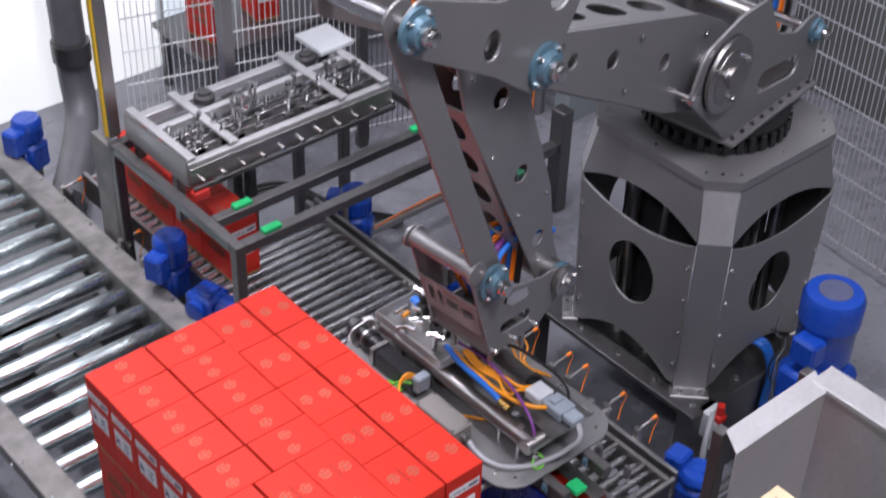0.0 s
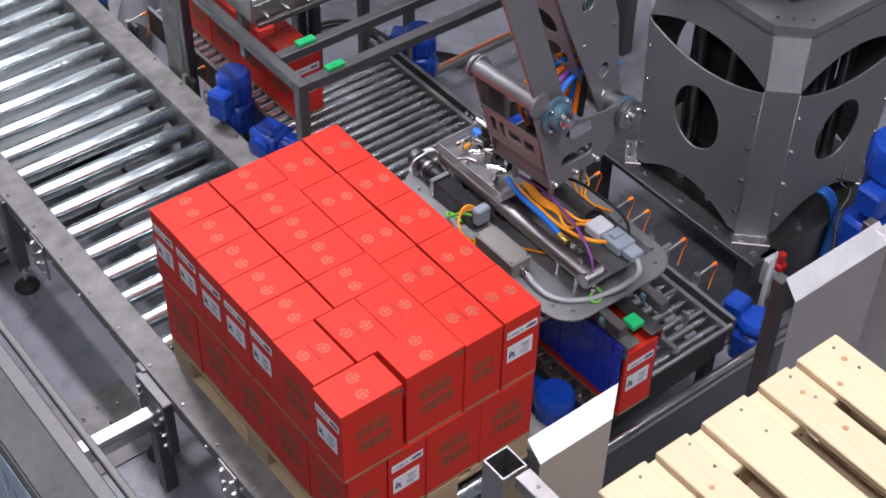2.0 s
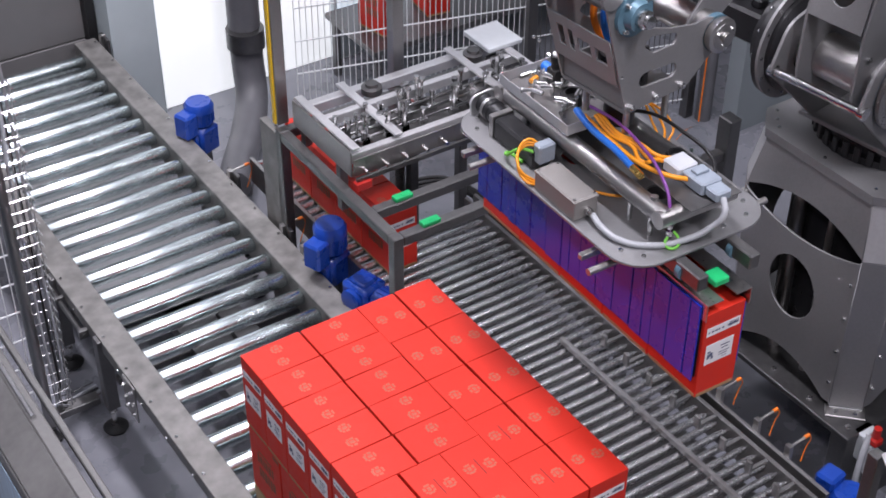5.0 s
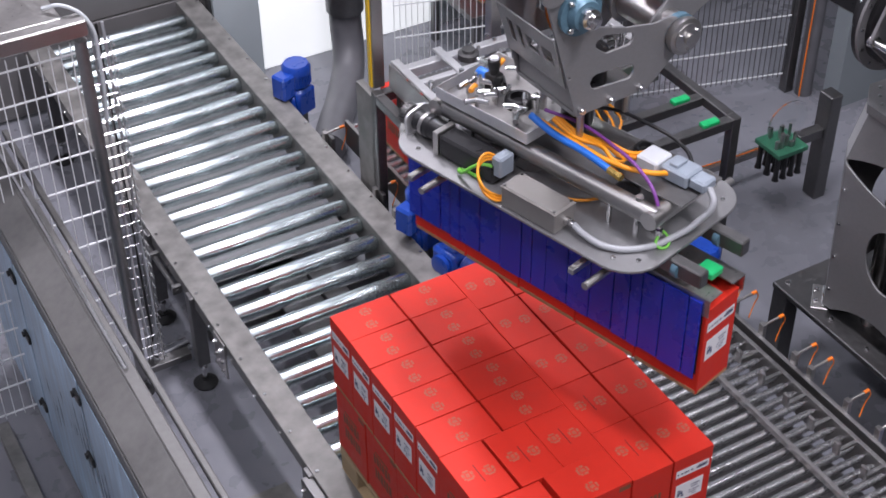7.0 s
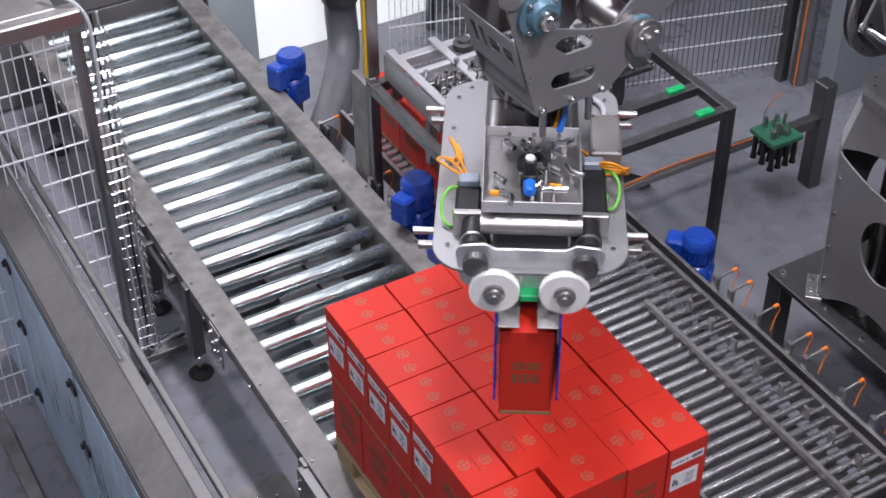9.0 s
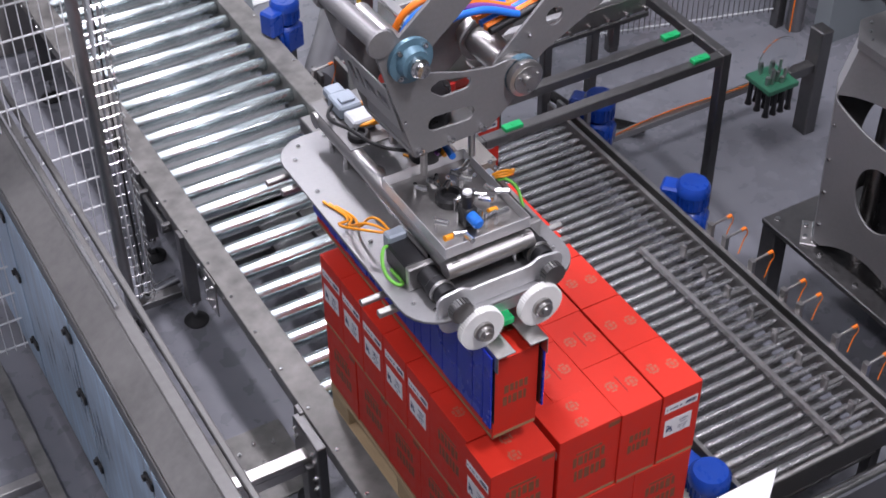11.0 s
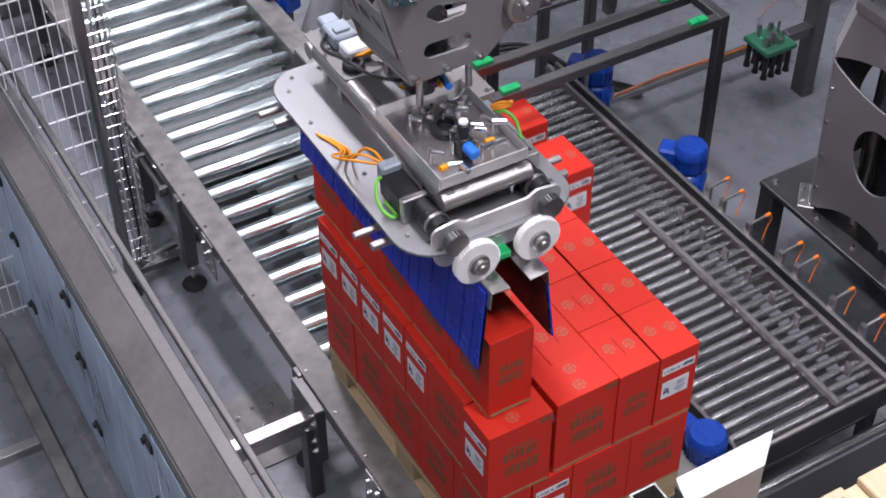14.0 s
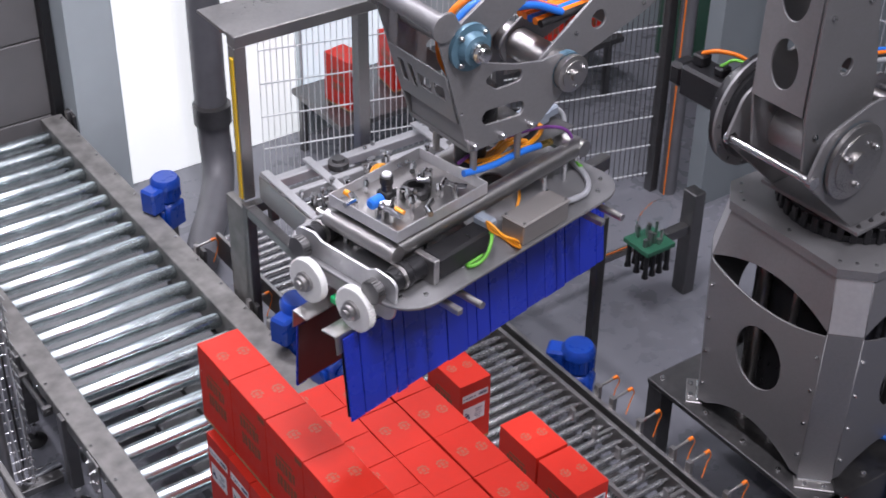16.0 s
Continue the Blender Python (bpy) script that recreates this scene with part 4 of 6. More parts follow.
# ---- near end: pallet magazine ----
def magazine_guides():
    ob = empty("pallet_magazine", None, "folded stainless guide plates around the pallet stack", "pallet magazine")
    z = 1.9

    def guide(x0, x1, y, slope, zlow):
        bm = bmesh.new()
        vs = [(x0, y, z), (x1, y, z), (x1 - slope[0], y - .075, z - .012), (x0 - slope[1], y - .075, z - .012)]
        lo = [(x, yy, zz - .004) for x, yy, zz in vs]
        a = [bm.verts.new(v) for v in vs]
        b = [bm.verts.new(v) for v in lo]
        bm.faces.new(a)
        bm.faces.new(b[::-1])
        for k in range(4):
            bm.faces.new((a[k], b[k], b[(k + 1) % 4], a[(k + 1) % 4]))
        bmesh.ops.recalc_face_normals(bm, faces=bm.faces)
        flange = part("flange", bm, BRIGHT, ob)
        bm = bmesh.new()
        box(bm, x0 - slope[1], x1 - slope[0], y - .075, y - .071, zlow, z - .016, 0.001)
        part("guide_plate", bm, BRIGHT, ob, "worn brushed stainless guide plate")

    guide(0.084, 0.403, -0.727, (.09, .02), 0.6)
    guide(1.06, 1.47, -0.727, (.04, .04), 0.6)
    bm = bmesh.new()
    box(bm, 1.50, 1.505, -2.2, -0.76, 0.6, z - .02, 0.001)
    part("side_plate", bm, BRIGHT, ob)
    bm = bmesh.new()
    box(bm, 1.43, 1.53, -2.2, -0.745, z - .02, z - .002, 0.002)
    part("side_flange", bm, BRIGHT, ob)
    bm = bmesh.new()                            # open square tube post
    for a, b, c, d in ((-.05, .03, -.79, -.785), (-.05, .03, -.715, -.71), (-.05, -.045, -.785, -.715), (.025, .03, -.785, -.715)):
        box(bm, a, b, c, d, 0, z)
    part("tube_post", bm, STEEL, ob)
    bm = bmesh.new()
    box(bm, -0.02, 0.03, -1.4, -.80, 1.86, 1.9, .002)
    part("side_strip", bm, STEEL, ob)
    for x in (1.06, 1.46):
        bm = bmesh.new()
        box(bm, x, x + .04, -.72, -.68, 0, z - .03, .003)
        part("post", bm, STEEL_DARK, ob)


magazine_guides()
STACK = pallet(pose(-0.056, -2.31, 2.2 - 0.144, 0, 0, 0.0), "pale new wooden pallet in the tall stack", WOOD, EURO)
for k in range(1, 15):
    copy_thing(STACK, pose(-0.056 + rnd.uniform(-.006, .006), -2.31 + rnd.uniform(-.01, .01), 2.056 - .144 * k, 0, 0, rnd.uniform(-.4, .4)))
structure("stack_base", -0.03, 0.72, -2.3, -1.12, 0, 0.039, STEEL_DARK, "low steel base under the pallet stack", "base")


def knots():
    """Knots and resin streaks in the topmost pallet's boards."""
    r = random.Random(3)
    for k in range(10):
        x0, x1 = EURO[r.choice((0, 1, 2, 3, 4))]
        x, y = r.uniform(x0 + .02, x1 - .02), r.uniform(.7, 1.19)
        bm = bmesh.new()
        turned(bm, (x, y, .1437), (0, 0, 1), [(0, r.uniform(.004, .012)), (.0008, r.uniform(.003, .008))], 10)
        part("knot", bm, KRAFT, STACK, "brown knot")


knots()


def shiny_tube():
    ob = empty("end_barrier", None, "polished steel tube barrier at the carton conveyor end", "barrier")
    bm = bmesh.new()
    rod(bm, (1.0, -0.145, 0.55), (2.12, -0.145, 0.55), 0.026, 20)
    part("tube", bm, CHROME, ob, "", True)
    bm = bmesh.new()
    box(bm, 1.0, 2.12, -0.15, -0.14, 0.12, 0.52, .002)
    part("skirt", bm, STEEL_DARK, ob)
    for x in (1.02, 2.1):
        bm = bmesh.new()
        box(bm, x - .02, x + .02, -.14, -.1, 0, .53, .003)
        part("post", bm, STEEL_DARK, ob)


shiny_tube()


def big_motor():
    ob = empty("large_gear_motor", pose(2.605, -0.098, 0.0), "large blue gear motor with fan cowl on a steel stand", "motor")
    bm = bmesh.new()
    box(bm, -.12, .12, -.12, .12, 0, .62, .004)
    part("stand", bm, STEEL_DARK, ob)
    bm = bmesh.new()
    box(bm, -.12, .12, -.13, .13, .62, .86, .03)
    box(bm, -.17, -.05, -.09, .09, .66, .88, .02)
    part("gearbox", bm, BLUE, ob, "", True)
    bm = bmesh.new()
    turned(bm, (0.03, 0.02, .86), (0, 0, 1), [(0, .09), (.02, .118), (.20, .12), (.21, .128), (.32, .128), (.345, .115), (.352, .08)], 28)
    part("motor_barrel", bm, BLUE, ob, "", True)
    bm = bmesh.new()
    turned(bm, (0.03, 0.02, 1.2125), (0, 0, 1), [(0, .07), (.003, .068)], 20)
    part("fan_grille", bm, INK, ob)
    bm = bmesh.new()
    box(bm, -.16, -.07, -.06, .06, .93, 1.05, .012)
    part("terminal_box", bm, BLUE, ob)


big_motor()


def tower_services():
    """Hoses, wires and a valve at the foot of the tower."""
    ob = empty("hose_bundle", None, "blue air hoses and wires running down beside the tower", "hoses")
    for k in range(3):
        cable("air_hose", [(2.72 + .02 * k, .38, TZ0 + .06), (2.74 + .02 * k, .30, TZ0 + .12), (2.76 + .015 * k, .235, TZ0 + .04), (2.75 + .015 * k, .22, .3), (2.73, .2, .05)], 0.011, CABLE_BLUE, ob)
    cable("wire", [(2.8, .25, .78), (2.78, .24, .7), (2.84, .22, .62), (2.78, .21, .55), (2.8, .2, .3)], 0.004, CHROME, ob)
    cable("wire", [(2.74, .24, .74), (2.82, .22, .66), (2.72, .2, .56), (2.8, .19, .4)], 0.004, BLACK, ob)
    cable("drain_hose", [(2.36, .20, .5), (2.30, .17, .42), (2.27, .15, .25), (2.26, .13, .02)], 0.014, CABLE_GREY, ob, "grey hose")
    bm = bmesh.new()
    box(bm, 2.35, 2.40, .15, .2, .46, .5, .008)
    rod(bm, (2.375, .175, .5), (2.375, .175, .55), .018, 12)
    part("valve", bm, RED_PLASTIC, ob, "red shut-off valve")
    bm = bmesh.new()
    rod(bm, (2.36, .18, .3), (2.36, .18, .46), .016, 12)
    box(bm, 2.33, 2.42, .2, .262, .36, .5, .004)
    part("filter_unit", bm, GREY_BOX, ob)


tower_services()


def pin_tool():
    """Spare picking head: a green plate with a row of pins, under a clear round guard."""
    ob = empty("spare_tool", pose(3.09, 2.2, 0), "spare picking head with black pins under a green plate", "tool")
    bm = bmesh.new()
    box(bm, -.10, .10, -.10, .10, .42, .45, .004)
    part("plate", bm, BOARD, ob, "green plate")
    for i in range(4):
        for j in range(3):
            bm = bmesh.new()
            rod(bm, (-.075 + .05 * i, -.07 + .07 * j, .30), (-.075 + .05 * i, -.07 + .07 * j, .42), .014, 10)
            rod(bm, (-.075 + .05 * i, -.07 + .07 * j, .27), (-.075 + .05 * i, -.07 + .07 * j, .30), .02, 10, .014)
            part("pin", bm, BLACK, ob)
    r = random.Random(5)
    for k in range(9):
        x, y = r.uniform(-.07, .07), r.uniform(-.07, .07)
        bm = bmesh.new()
        rod(bm, (x, y, .45), (x, y, .45 + r.uniform(.03, .09)), r.uniform(.008, .014), 8)
        part("fitting", bm, STEEL, ob)
    bm = bmesh.new()
    turned(bm, (0, -.02, .58), (0, 1, 0), [(0, .13), (.006, .13)], 28)
    part("guard_disc", bm, CLEAR, ob, "clear acrylic guard disc").visible_shadow = False
    bm = bmesh.new()
    box(bm, .10, .30, -.03, .03, .40, .46, .004)
    box(bm, .26, .34, -.05, .05, 0, .66, .006)
    part("stand", bm, STEEL_DARK, ob)


pin_tool()


def floor_cables():
    ob = empty("floor_cable_loop", None, "black cables coiled on the floor behind the frame", "cables")
    for k in range(4):
        cable("cable", [(1.5 + .03 * k, 2.75, .1), (1.75, 2.95 + .03 * k, .25), (2.05, 2.9 + .04 * k, .3), (2.3, 2.75, .12 + .02 * k), (2.6, 2.6 + .02 * k, .03)], .012, BLACK, ob)
    bm = bmesh.new()
    box(bm, 2.05, 3.6, 2.44, 2.48, .18, .22, .003)
    part("duct", bm, STEEL, ob, "steel cable duct")
    cable("orange_cable", [(2.06, 2.42, .225), (2.6, 2.47, .228), (3.1, 2.45, .228), (3.6, 2.46, .226)], .004, ORANGE, ob)
    for x in (2.1, 3.0, 3.5):
        bm = bmesh.new()
        box(bm, x - .015, x + .015, 2.45, 2.475, 0, .18)
        part("foot", bm, STEEL_DARK, ob)


floor_cables()


def far_cartons():
    """A few red cartons on a low table behind the fence."""
    ob = empty("side_table", None, "low steel table behind the fence", "table")
    bm = bmesh.new()
    box(bm, 2.35, 4.6, 4.15, 4.75, .40, .44, .004)
    part("tabletop", bm, STEEL_DARK, ob)
    for x in (2.4, 4.5):
        for y in (4.2, 4.7):
            bm = bmesh.new()
            box(bm, x - .02, x + .02, y - .02, y + .02, 0, .40)
            part("leg", bm, STEEL_DARK, ob)
    for x, y, a in ((2.55, 4.4, 10), (2.95, 4.45, -8), (4.05, 4.35, 70), (4.32, 4.3, 85)):
        carton(pose(x, y, .44, 0, 0, a), "red wine carton on the table behind the fence")


far_cartons()
structure("green_screen", 4.25, 4.30, 2.95, 3.5, 0.7, 1.5, GREEN_DARK, "dark green screen behind the fence", "screen")


# ---- the robot arm ----
GRIP = [(0, 1.205, .482, .95, 0), (.5, 1.205, .482, .95, 0), (1, 1.205, .482, .95, 0), (1.5, 1.207, .483, .95, 0), (2, 1.208, .492, .988, 0), (2.5, 1.203, .496, 1.146, 0),
        (3, 1.189, .496, 1.352, 0), (3.5, 1.168, .491, 1.547, -.4), (4, 1.145, .485, 1.757, -.7), (4.2, 1.135, .484, 1.83, -.9), (5, 1.03, .495, 2.03, -1.5),
        (6.3, .745, .526, 2.08, -3), (6.5, .683, .529, 2.076, 0), (7, .53, .536, 2.068, 15.9), (7.5, .503, .563, 2.053, 48.3), (8, .520, .598, 2.016, 86.2), (8.2, .523, .605, 2.008, 98.6),
        (9.2, .46, .625, 2.0, 155), (10.3, .29, .629, 1.993, 178.3), (10.5, .203, .626, 1.974, 178.8), (11, .103, .648, 1.788, 180), (11.5, .104, .657, 1.70, 180), (12, .103, .656, 1.70, 180),
        (12.5, .103, .656, 1.70, 180), (13, .103, .656, 1.70, 180), (13.5, .103, .656, 1.733, 180), (14, .09, .631, 1.926, 179.4), (14.5, .077, .593, 2.168, 177.7), (15, .215, .554, 2.342, 159.1),
        (15.5, .427, .578, 2.302, 131), (16, .665, .619, 2.212, 101.3)]


def grip_at(t):
    """Place and turn of the gripper at t, on a smooth curve through the rows."""
    ts = [r[0] for r in GRIP]
    k = max(0, min(len(ts) - 2, int(np.searchsorted(ts, t, side="right")) - 1))
    out = []
    for c in range(1, 5):
        def slope(i):
            if i <= 0 or i >= len(ts) - 1:
                return 0.0
            a = (GRIP[i][c] - GRIP[i - 1][c]) / (ts[i] - ts[i - 1])
            b = (GRIP[i + 1][c] - GRIP[i][c]) / (ts[i + 1] - ts[i])
            return 0.0 if a * b <= 0 else 2 * a * b / (a + b)
        h = ts[k + 1] - ts[k]
        s = (t - ts[k]) / h
        p, q = GRIP[k][c], GRIP[k + 1][c]
        out.append((2 * s ** 3 - 3 * s ** 2 + 1) * p + (s ** 3 - 2 * s ** 2 + s) * h * slope(k) + (3 * s ** 2 - 2 * s ** 3) * q + (s ** 3 - s ** 2) * h * slope(k + 1))
    return out


SH = (0.38, 0.45)               # shoulder axis over the tower cap: radius, height
L1, L2 = 1.25, 1.255            # lower arm, forearm
PA, PB = (0.105, 0.813), (-0.275, 0.620)   # wrist pivots over the gripper's top
PO = (-0.231, -0.174)            # elbow of the lower arm, seen from the forearm's upper pivot


def arm_at(t):
    """Heading of the arm and the places of its pivots (radius, height over the cap)."""
    x, y, z, _ = grip_at(t)
    dx, dy = x - TX, y - TY
    r, h = math.hypot(dx, dy), z - TZ1
    bx, bz = r + PB[0], h + PB[1]
    cx, cz = bx + PO[0] - SH[0], bz + PO[1] - SH[1]
    d = math.hypot(cx, cz)
    a = (L1 ** 2 - L2 ** 2 + d * d) / (2 * d)
    k = math.sqrt(max(L1 ** 2 - a * a, 0))
    px, pz = SH[0] + cx / d * a - cz / d * k, SH[1] + cz / d * a + cx / d * k
    ex, ez = px - PO[0], pz - PO[1]
    return math.degrees(math.atan2(dy, dx)), r, h, (px, pz), (ex, ez), (bx, bz)


UP = Matrix.Rotation(math.pi / 2, 4, "X")     # lays a plate drawn in x, z upright, facing -y / +y


def add_plate(bm, loops, thick, y):
    """Adds an upright plate, drawn as x and z, at the lateral place y."""
    me = plate_mesh("plate", loops, thick)
    me.transform(Matrix.Translation((0, y, 0)) @ UP)
    bm.from_mesh(me)
    bpy.data.meshes.remove(me)


def bearing(parent, x, y, z, r=0.075, side=1):
    """Flanged bearing with bolts and a turned shaft end."""
    bm = bmesh.new()
    turned(bm, (x, y, z), (0, side, 0), [(0, r), (.014, r), (.016, r * .72), (.04, r * .62), (.042, r * .4)], 26)
    b = part("bearing_flange", bm, BEARING, parent, "blue-grey cast bearing flange", True)
    bm = bmesh.new()
    turned(bm, (x, y + side * .03, z), (0, side, 0), [(0, r * .42), (.03, r * .42), (.034, r * .3), (.048, r * .3), (.05, r * .15)], 18)
    part("shaft_end", bm, CHROME, b, "", True)
    for k in range(4):
        a = math.pi / 4 + math.pi / 2 * k
        bm = bmesh.new()
        hexnut(bm, (x + r * .82 * math.cos(a), y + side * .014, z + r * .82 * math.sin(a)), (0, side, 0), r * .13, r * .14)
        part("bolt", bm, CHROME, b)
    return b


def hub(parent, x, y, z, r, side=1):
    bm = bmesh.new()
    turned(bm, (x, y, z), (0, side, 0), [(0, r * .9), (.012, r), (.028, r), (.032, r * .78), (.036, r * .78), (.037, r * .3), (.05, r * .3)], 32)
    h = part("hub_cap", bm, STEEL, parent, "turned steel hub cap", True)
    for k in range(3):
        a = 0.5 + 2 * math.pi / 3 * k
        bm = bmesh.new()
        hexnut(bm, (x + r * .6 * math.cos(a), y + side * .036, z + r * .6 * math.sin(a)), (0, side, 0), r * .09, r * .1)
        part("bolt", bm, CHROME, h)
    bm = bmesh.new()
    turned(bm, (x, y - side * .02, z), (0, side, 0), [(0, r * 1.02), (.02, r * 1.02)], 32)
    part("seal_ring", bm, BEARING, h, "blue-grey seal ring")


ROBOT = empty("palletising_robot", pose(TX, TY, TZ1, 0, 0, 180), "grey steel palletising robot with parallel linkage arms", "robot")


def turret():
    bm = bmesh.new()
    turned(bm, (0, 0, 0.0), (0, 0, 1), [(0, .30), (.03, .30), (.035, .27), (.07, .27), (.075, .3), (.085, .3)], 40)
    ring = part("slew_ring", bm, MOTOR_BLACK, ROBOT, "dark toothed slewing ring", True)
    bm = bmesh.new()
    box(bm, .296, .312, -.014, .014, .005, .075, .003)
    block = part("ring_block", bm, MOTOR_BLACK, ring)
    for k in range(1, 36):
        same("ring_block", block.data, ring, Matrix.Rotation(2 * math.pi * k / 36, 4, "Z"))
    bm = bmesh.new()
    box(bm, -.38, .295, -.25, .25, .085, .105, .004)
    part("base_plate", bm, STEEL_ARM, ROBOT)
    side = rounded([(.285, .105), (-.38, .105), (-.42, .30), (-.33, .44), (-.18, .40), (-.02, .46), (.10, .66), (.30, .66), (.54, .60), (.62, .42), (.46, .27)], [.02, .03, .05, .07, .06, .1, .05, .1, .10, .06, .05])
    for y in (-.20, .20):
        bm = bmesh.new()
        add_plate(bm, [side, slot(-.20, .235, .04, .265, .05), circle(.38, .45, .10)], .014, y)
        part("side_plate", bm, STEEL_ARM, ROBOT)
    bm = bmesh.new()
    for y in (-.225, .225):
        for k in range(9):
            hexnut(bm, (-.34 + .075 * k, y, .105), (0, 0, 1), .010, .008)
    part("base_bolt", bm, STEEL_DARK, ROBOT)
    hub(ROBOT, .38, .207, .45, .155)
    bearing(ROBOT, -.345, .207, .345, .055)
    bm = bmesh.new()
    rod(bm, (-.345, -.2, .345), (-.345, .2, .345), .025, 14)
    part("rear_shaft", bm, CHROME, ROBOT, "", True)
    bm = bmesh.new()
    rod(bm, (.12, -.19, .58), (.12, .19, .58), .03, 16)
    part("cross_shaft", bm, STEEL, ROBOT, "", True)
    bm = bmesh.new()                            # drive of the lower arm on the far side
    turned(bm, (.38, -.207, .45), (0, -1, 0), [(0, .17), (.03, .20), (.05, .20), (.055, .235), (.085, .235), (.09, .17), (.15, .16), (.16, .1)], 40)
    gb = part("gearbox", bm, MOTOR_BLACK, ROBOT, "black planetary gearbox", True)
    bm = bmesh.new()
    for k in range(14):
        a = 2 * math.pi * k / 14
        hexnut(bm, (.38 + .218 * math.cos(a), -.292, .45 + .218 * math.sin(a)), (0, -1, 0), .009, .008)
        hexnut(bm, (.38 + .218 * math.cos(a), -.262, .45 + .218 * math.sin(a)), (0, 1, 0), .008, .006)
    part("ring_bolt", bm, CHROME, gb)
    bm = bmesh.new()
    turned(bm, (.38, -.2565, .45), (0, -1, 0), [(0, .239), (.012, .239)], 40)
    part("clamp_ring", bm, STEEL_ARM, gb, "grey steel clamp ring", True)
    bm = bmesh.new()
    rod(bm, (.585, -.2, .42), (.585, .2, .42), .017, 14)
    for y in (-.205, .205):
        rod(bm, (.585, y - .012, .42), (.585, y + .012, .42), .026, 14)
    part("stop_bar", bm, CHROME, ROBOT, "polished stop bar", True)
    bm = bmesh.new()
    box(bm, .31, .45, -.62, -.34, .38, .52, .014)
    box(bm, .325, .435, -.70, -.62, .395, .505, .02)
    box(bm, .35, .41, -.60, -.54, .52, .57, .008)
    box(bm, .35, .41, -.48, -.43, .52, .56, .008)
    part("servo_motor", bm, MOTOR_BLACK, gb, "black servo motor")
    cable("cable", [(.38, -.57, .57), (.36, -.5, .6), (.3, -.4, .58), (.2, -.3, .4)], .009, ORANGE, gb)
    cable("cable", [(.39, -.46, .56), (.36, -.4, .6), (.28, -.3, .5)], .007, CABLE_GREEN, gb)
    bm = bmesh.new()
    box(bm, -.30, .0, -.19, .19, .105, .2, .01)
    part("drive_box", bm, STEEL_DARK, ROBOT)
    for k in range(4):
        cable("cable", [(-.42, -.05 + .03 * k, .1), (-.47, -.05 + .03 * k, .25), (-.40, -.04 + .03 * k, .5), (-.2, -.05 + .03 * k, .62), (.1, -.06 + .03 * k, .7)], .011, (CABLE_BLUE, ORANGE, BLACK, CABLE_GREY)[k], ROBOT)


turret()


def lower_arm():
    """Box arm from the shoulder (its origin) along +x to the elbow."""
    out = rounded([(-.13, -.17), (.22, -.19), (1.20, -.085), (1.335, -.07), (1.335, .07), (1.20, .085), (.22, .20), (-.13, .17)], [.14, .05, .05, .07, .07, .05, .05, .14])
    lo = None
    for y in (.125, -.125):
        bm = bmesh.new()
        add_plate(bm, [out, circle(.36, .01, .035), circle(.74, .01, .035), circle(1.0, .0, .028)], .012, y)
        cheek = part("cheek" if lo else "lower_arm", bm, STEEL_ARM, lo or ROBOT)
        lo = lo or cheek
    for s in (-1, 1):
        ang = math.atan2(.105, .98)
        me = plate_mesh("cover", [[(0, -.118), (.985, -.118), (.985, .118), (0, .118)]] + [ellipse(.17 + .27 * k, 0, .10, .062) for k in range(3)], .010)
        me.materials.append(STEEL_ARM)
        ob = new("cover_sheet", me)
        ob.parent = lo
        ob.matrix_basis = Matrix.Translation((.22, 0, s * .192)) @ Matrix.Rotation(s * ang, 4, "Y")
    bm = bmesh.new()
    rod(bm, (0, -.2, 0), (0, .2, 0), .09, 28)
    part("shoulder_shaft", bm, STEEL, lo, "", True)
    bm = bmesh.new()
    rod(bm, (1.25, -.17, 0), (1.25, .17, 0), .03, 18)
    part("elbow_shaft", bm, CHROME, lo, "", True)
    bearing(lo, 1.25, .131, 0, .08)
    for x, z in ((.12, -.13), (.12, .13), (.6, -.1), (.6, .1), (1.1, .05), (1.1, -.05)):
        bm = bmesh.new()
        hexnut(bm, (x, .131, z), (0, 1, 0), .011, .009)
        part("bolt", bm, CHROME, lo)
    return lo


def link_plate():
    """Level link at the elbow; origin at the forearm's upper pivot."""
    vx, vz = PA[0] - PB[0], PA[1] - PB[1]
    out = rounded([(vx + .07, vz + .03), (vx - .02, vz + .085), (.0, .13), (-.36, .13), (-.43, .03), (-.26, -.25), (-.17, -.25), (.02, -.11), (vx + .02, vz - .075)], [.05, .05, .2, .07, .07, .06, .06, .2, .05])
    lk = None
    for y in (.17, -.17):
        bm = bmesh.new()
        add_plate(bm, [out, ellipse(.03, 0, .04, .05), ellipse(-.30, .05, .055, .055)], .012, y)
        cheek = part("cheek" if lk else "link_plate", bm, STEEL_ARM, lk or ROBOT)
        lk = lk or cheek
    bearing(lk, PO[0], .176, PO[1], .08)
    bearing(lk, vx, .176, vz, .07)
    bm = bmesh.new()
    rod(bm, (vx, -.15, vz), (vx, .15, vz), .028, 16)
    part("pivot_shaft", bm, CHROME, lk, "", True)
    bm = bmesh.new()
    rod(bm, (0, -.15, 0), (0, .15, 0), .04, 16)
    part("pivot_shaft", bm, CHROME, lk, "", True)
    return lk


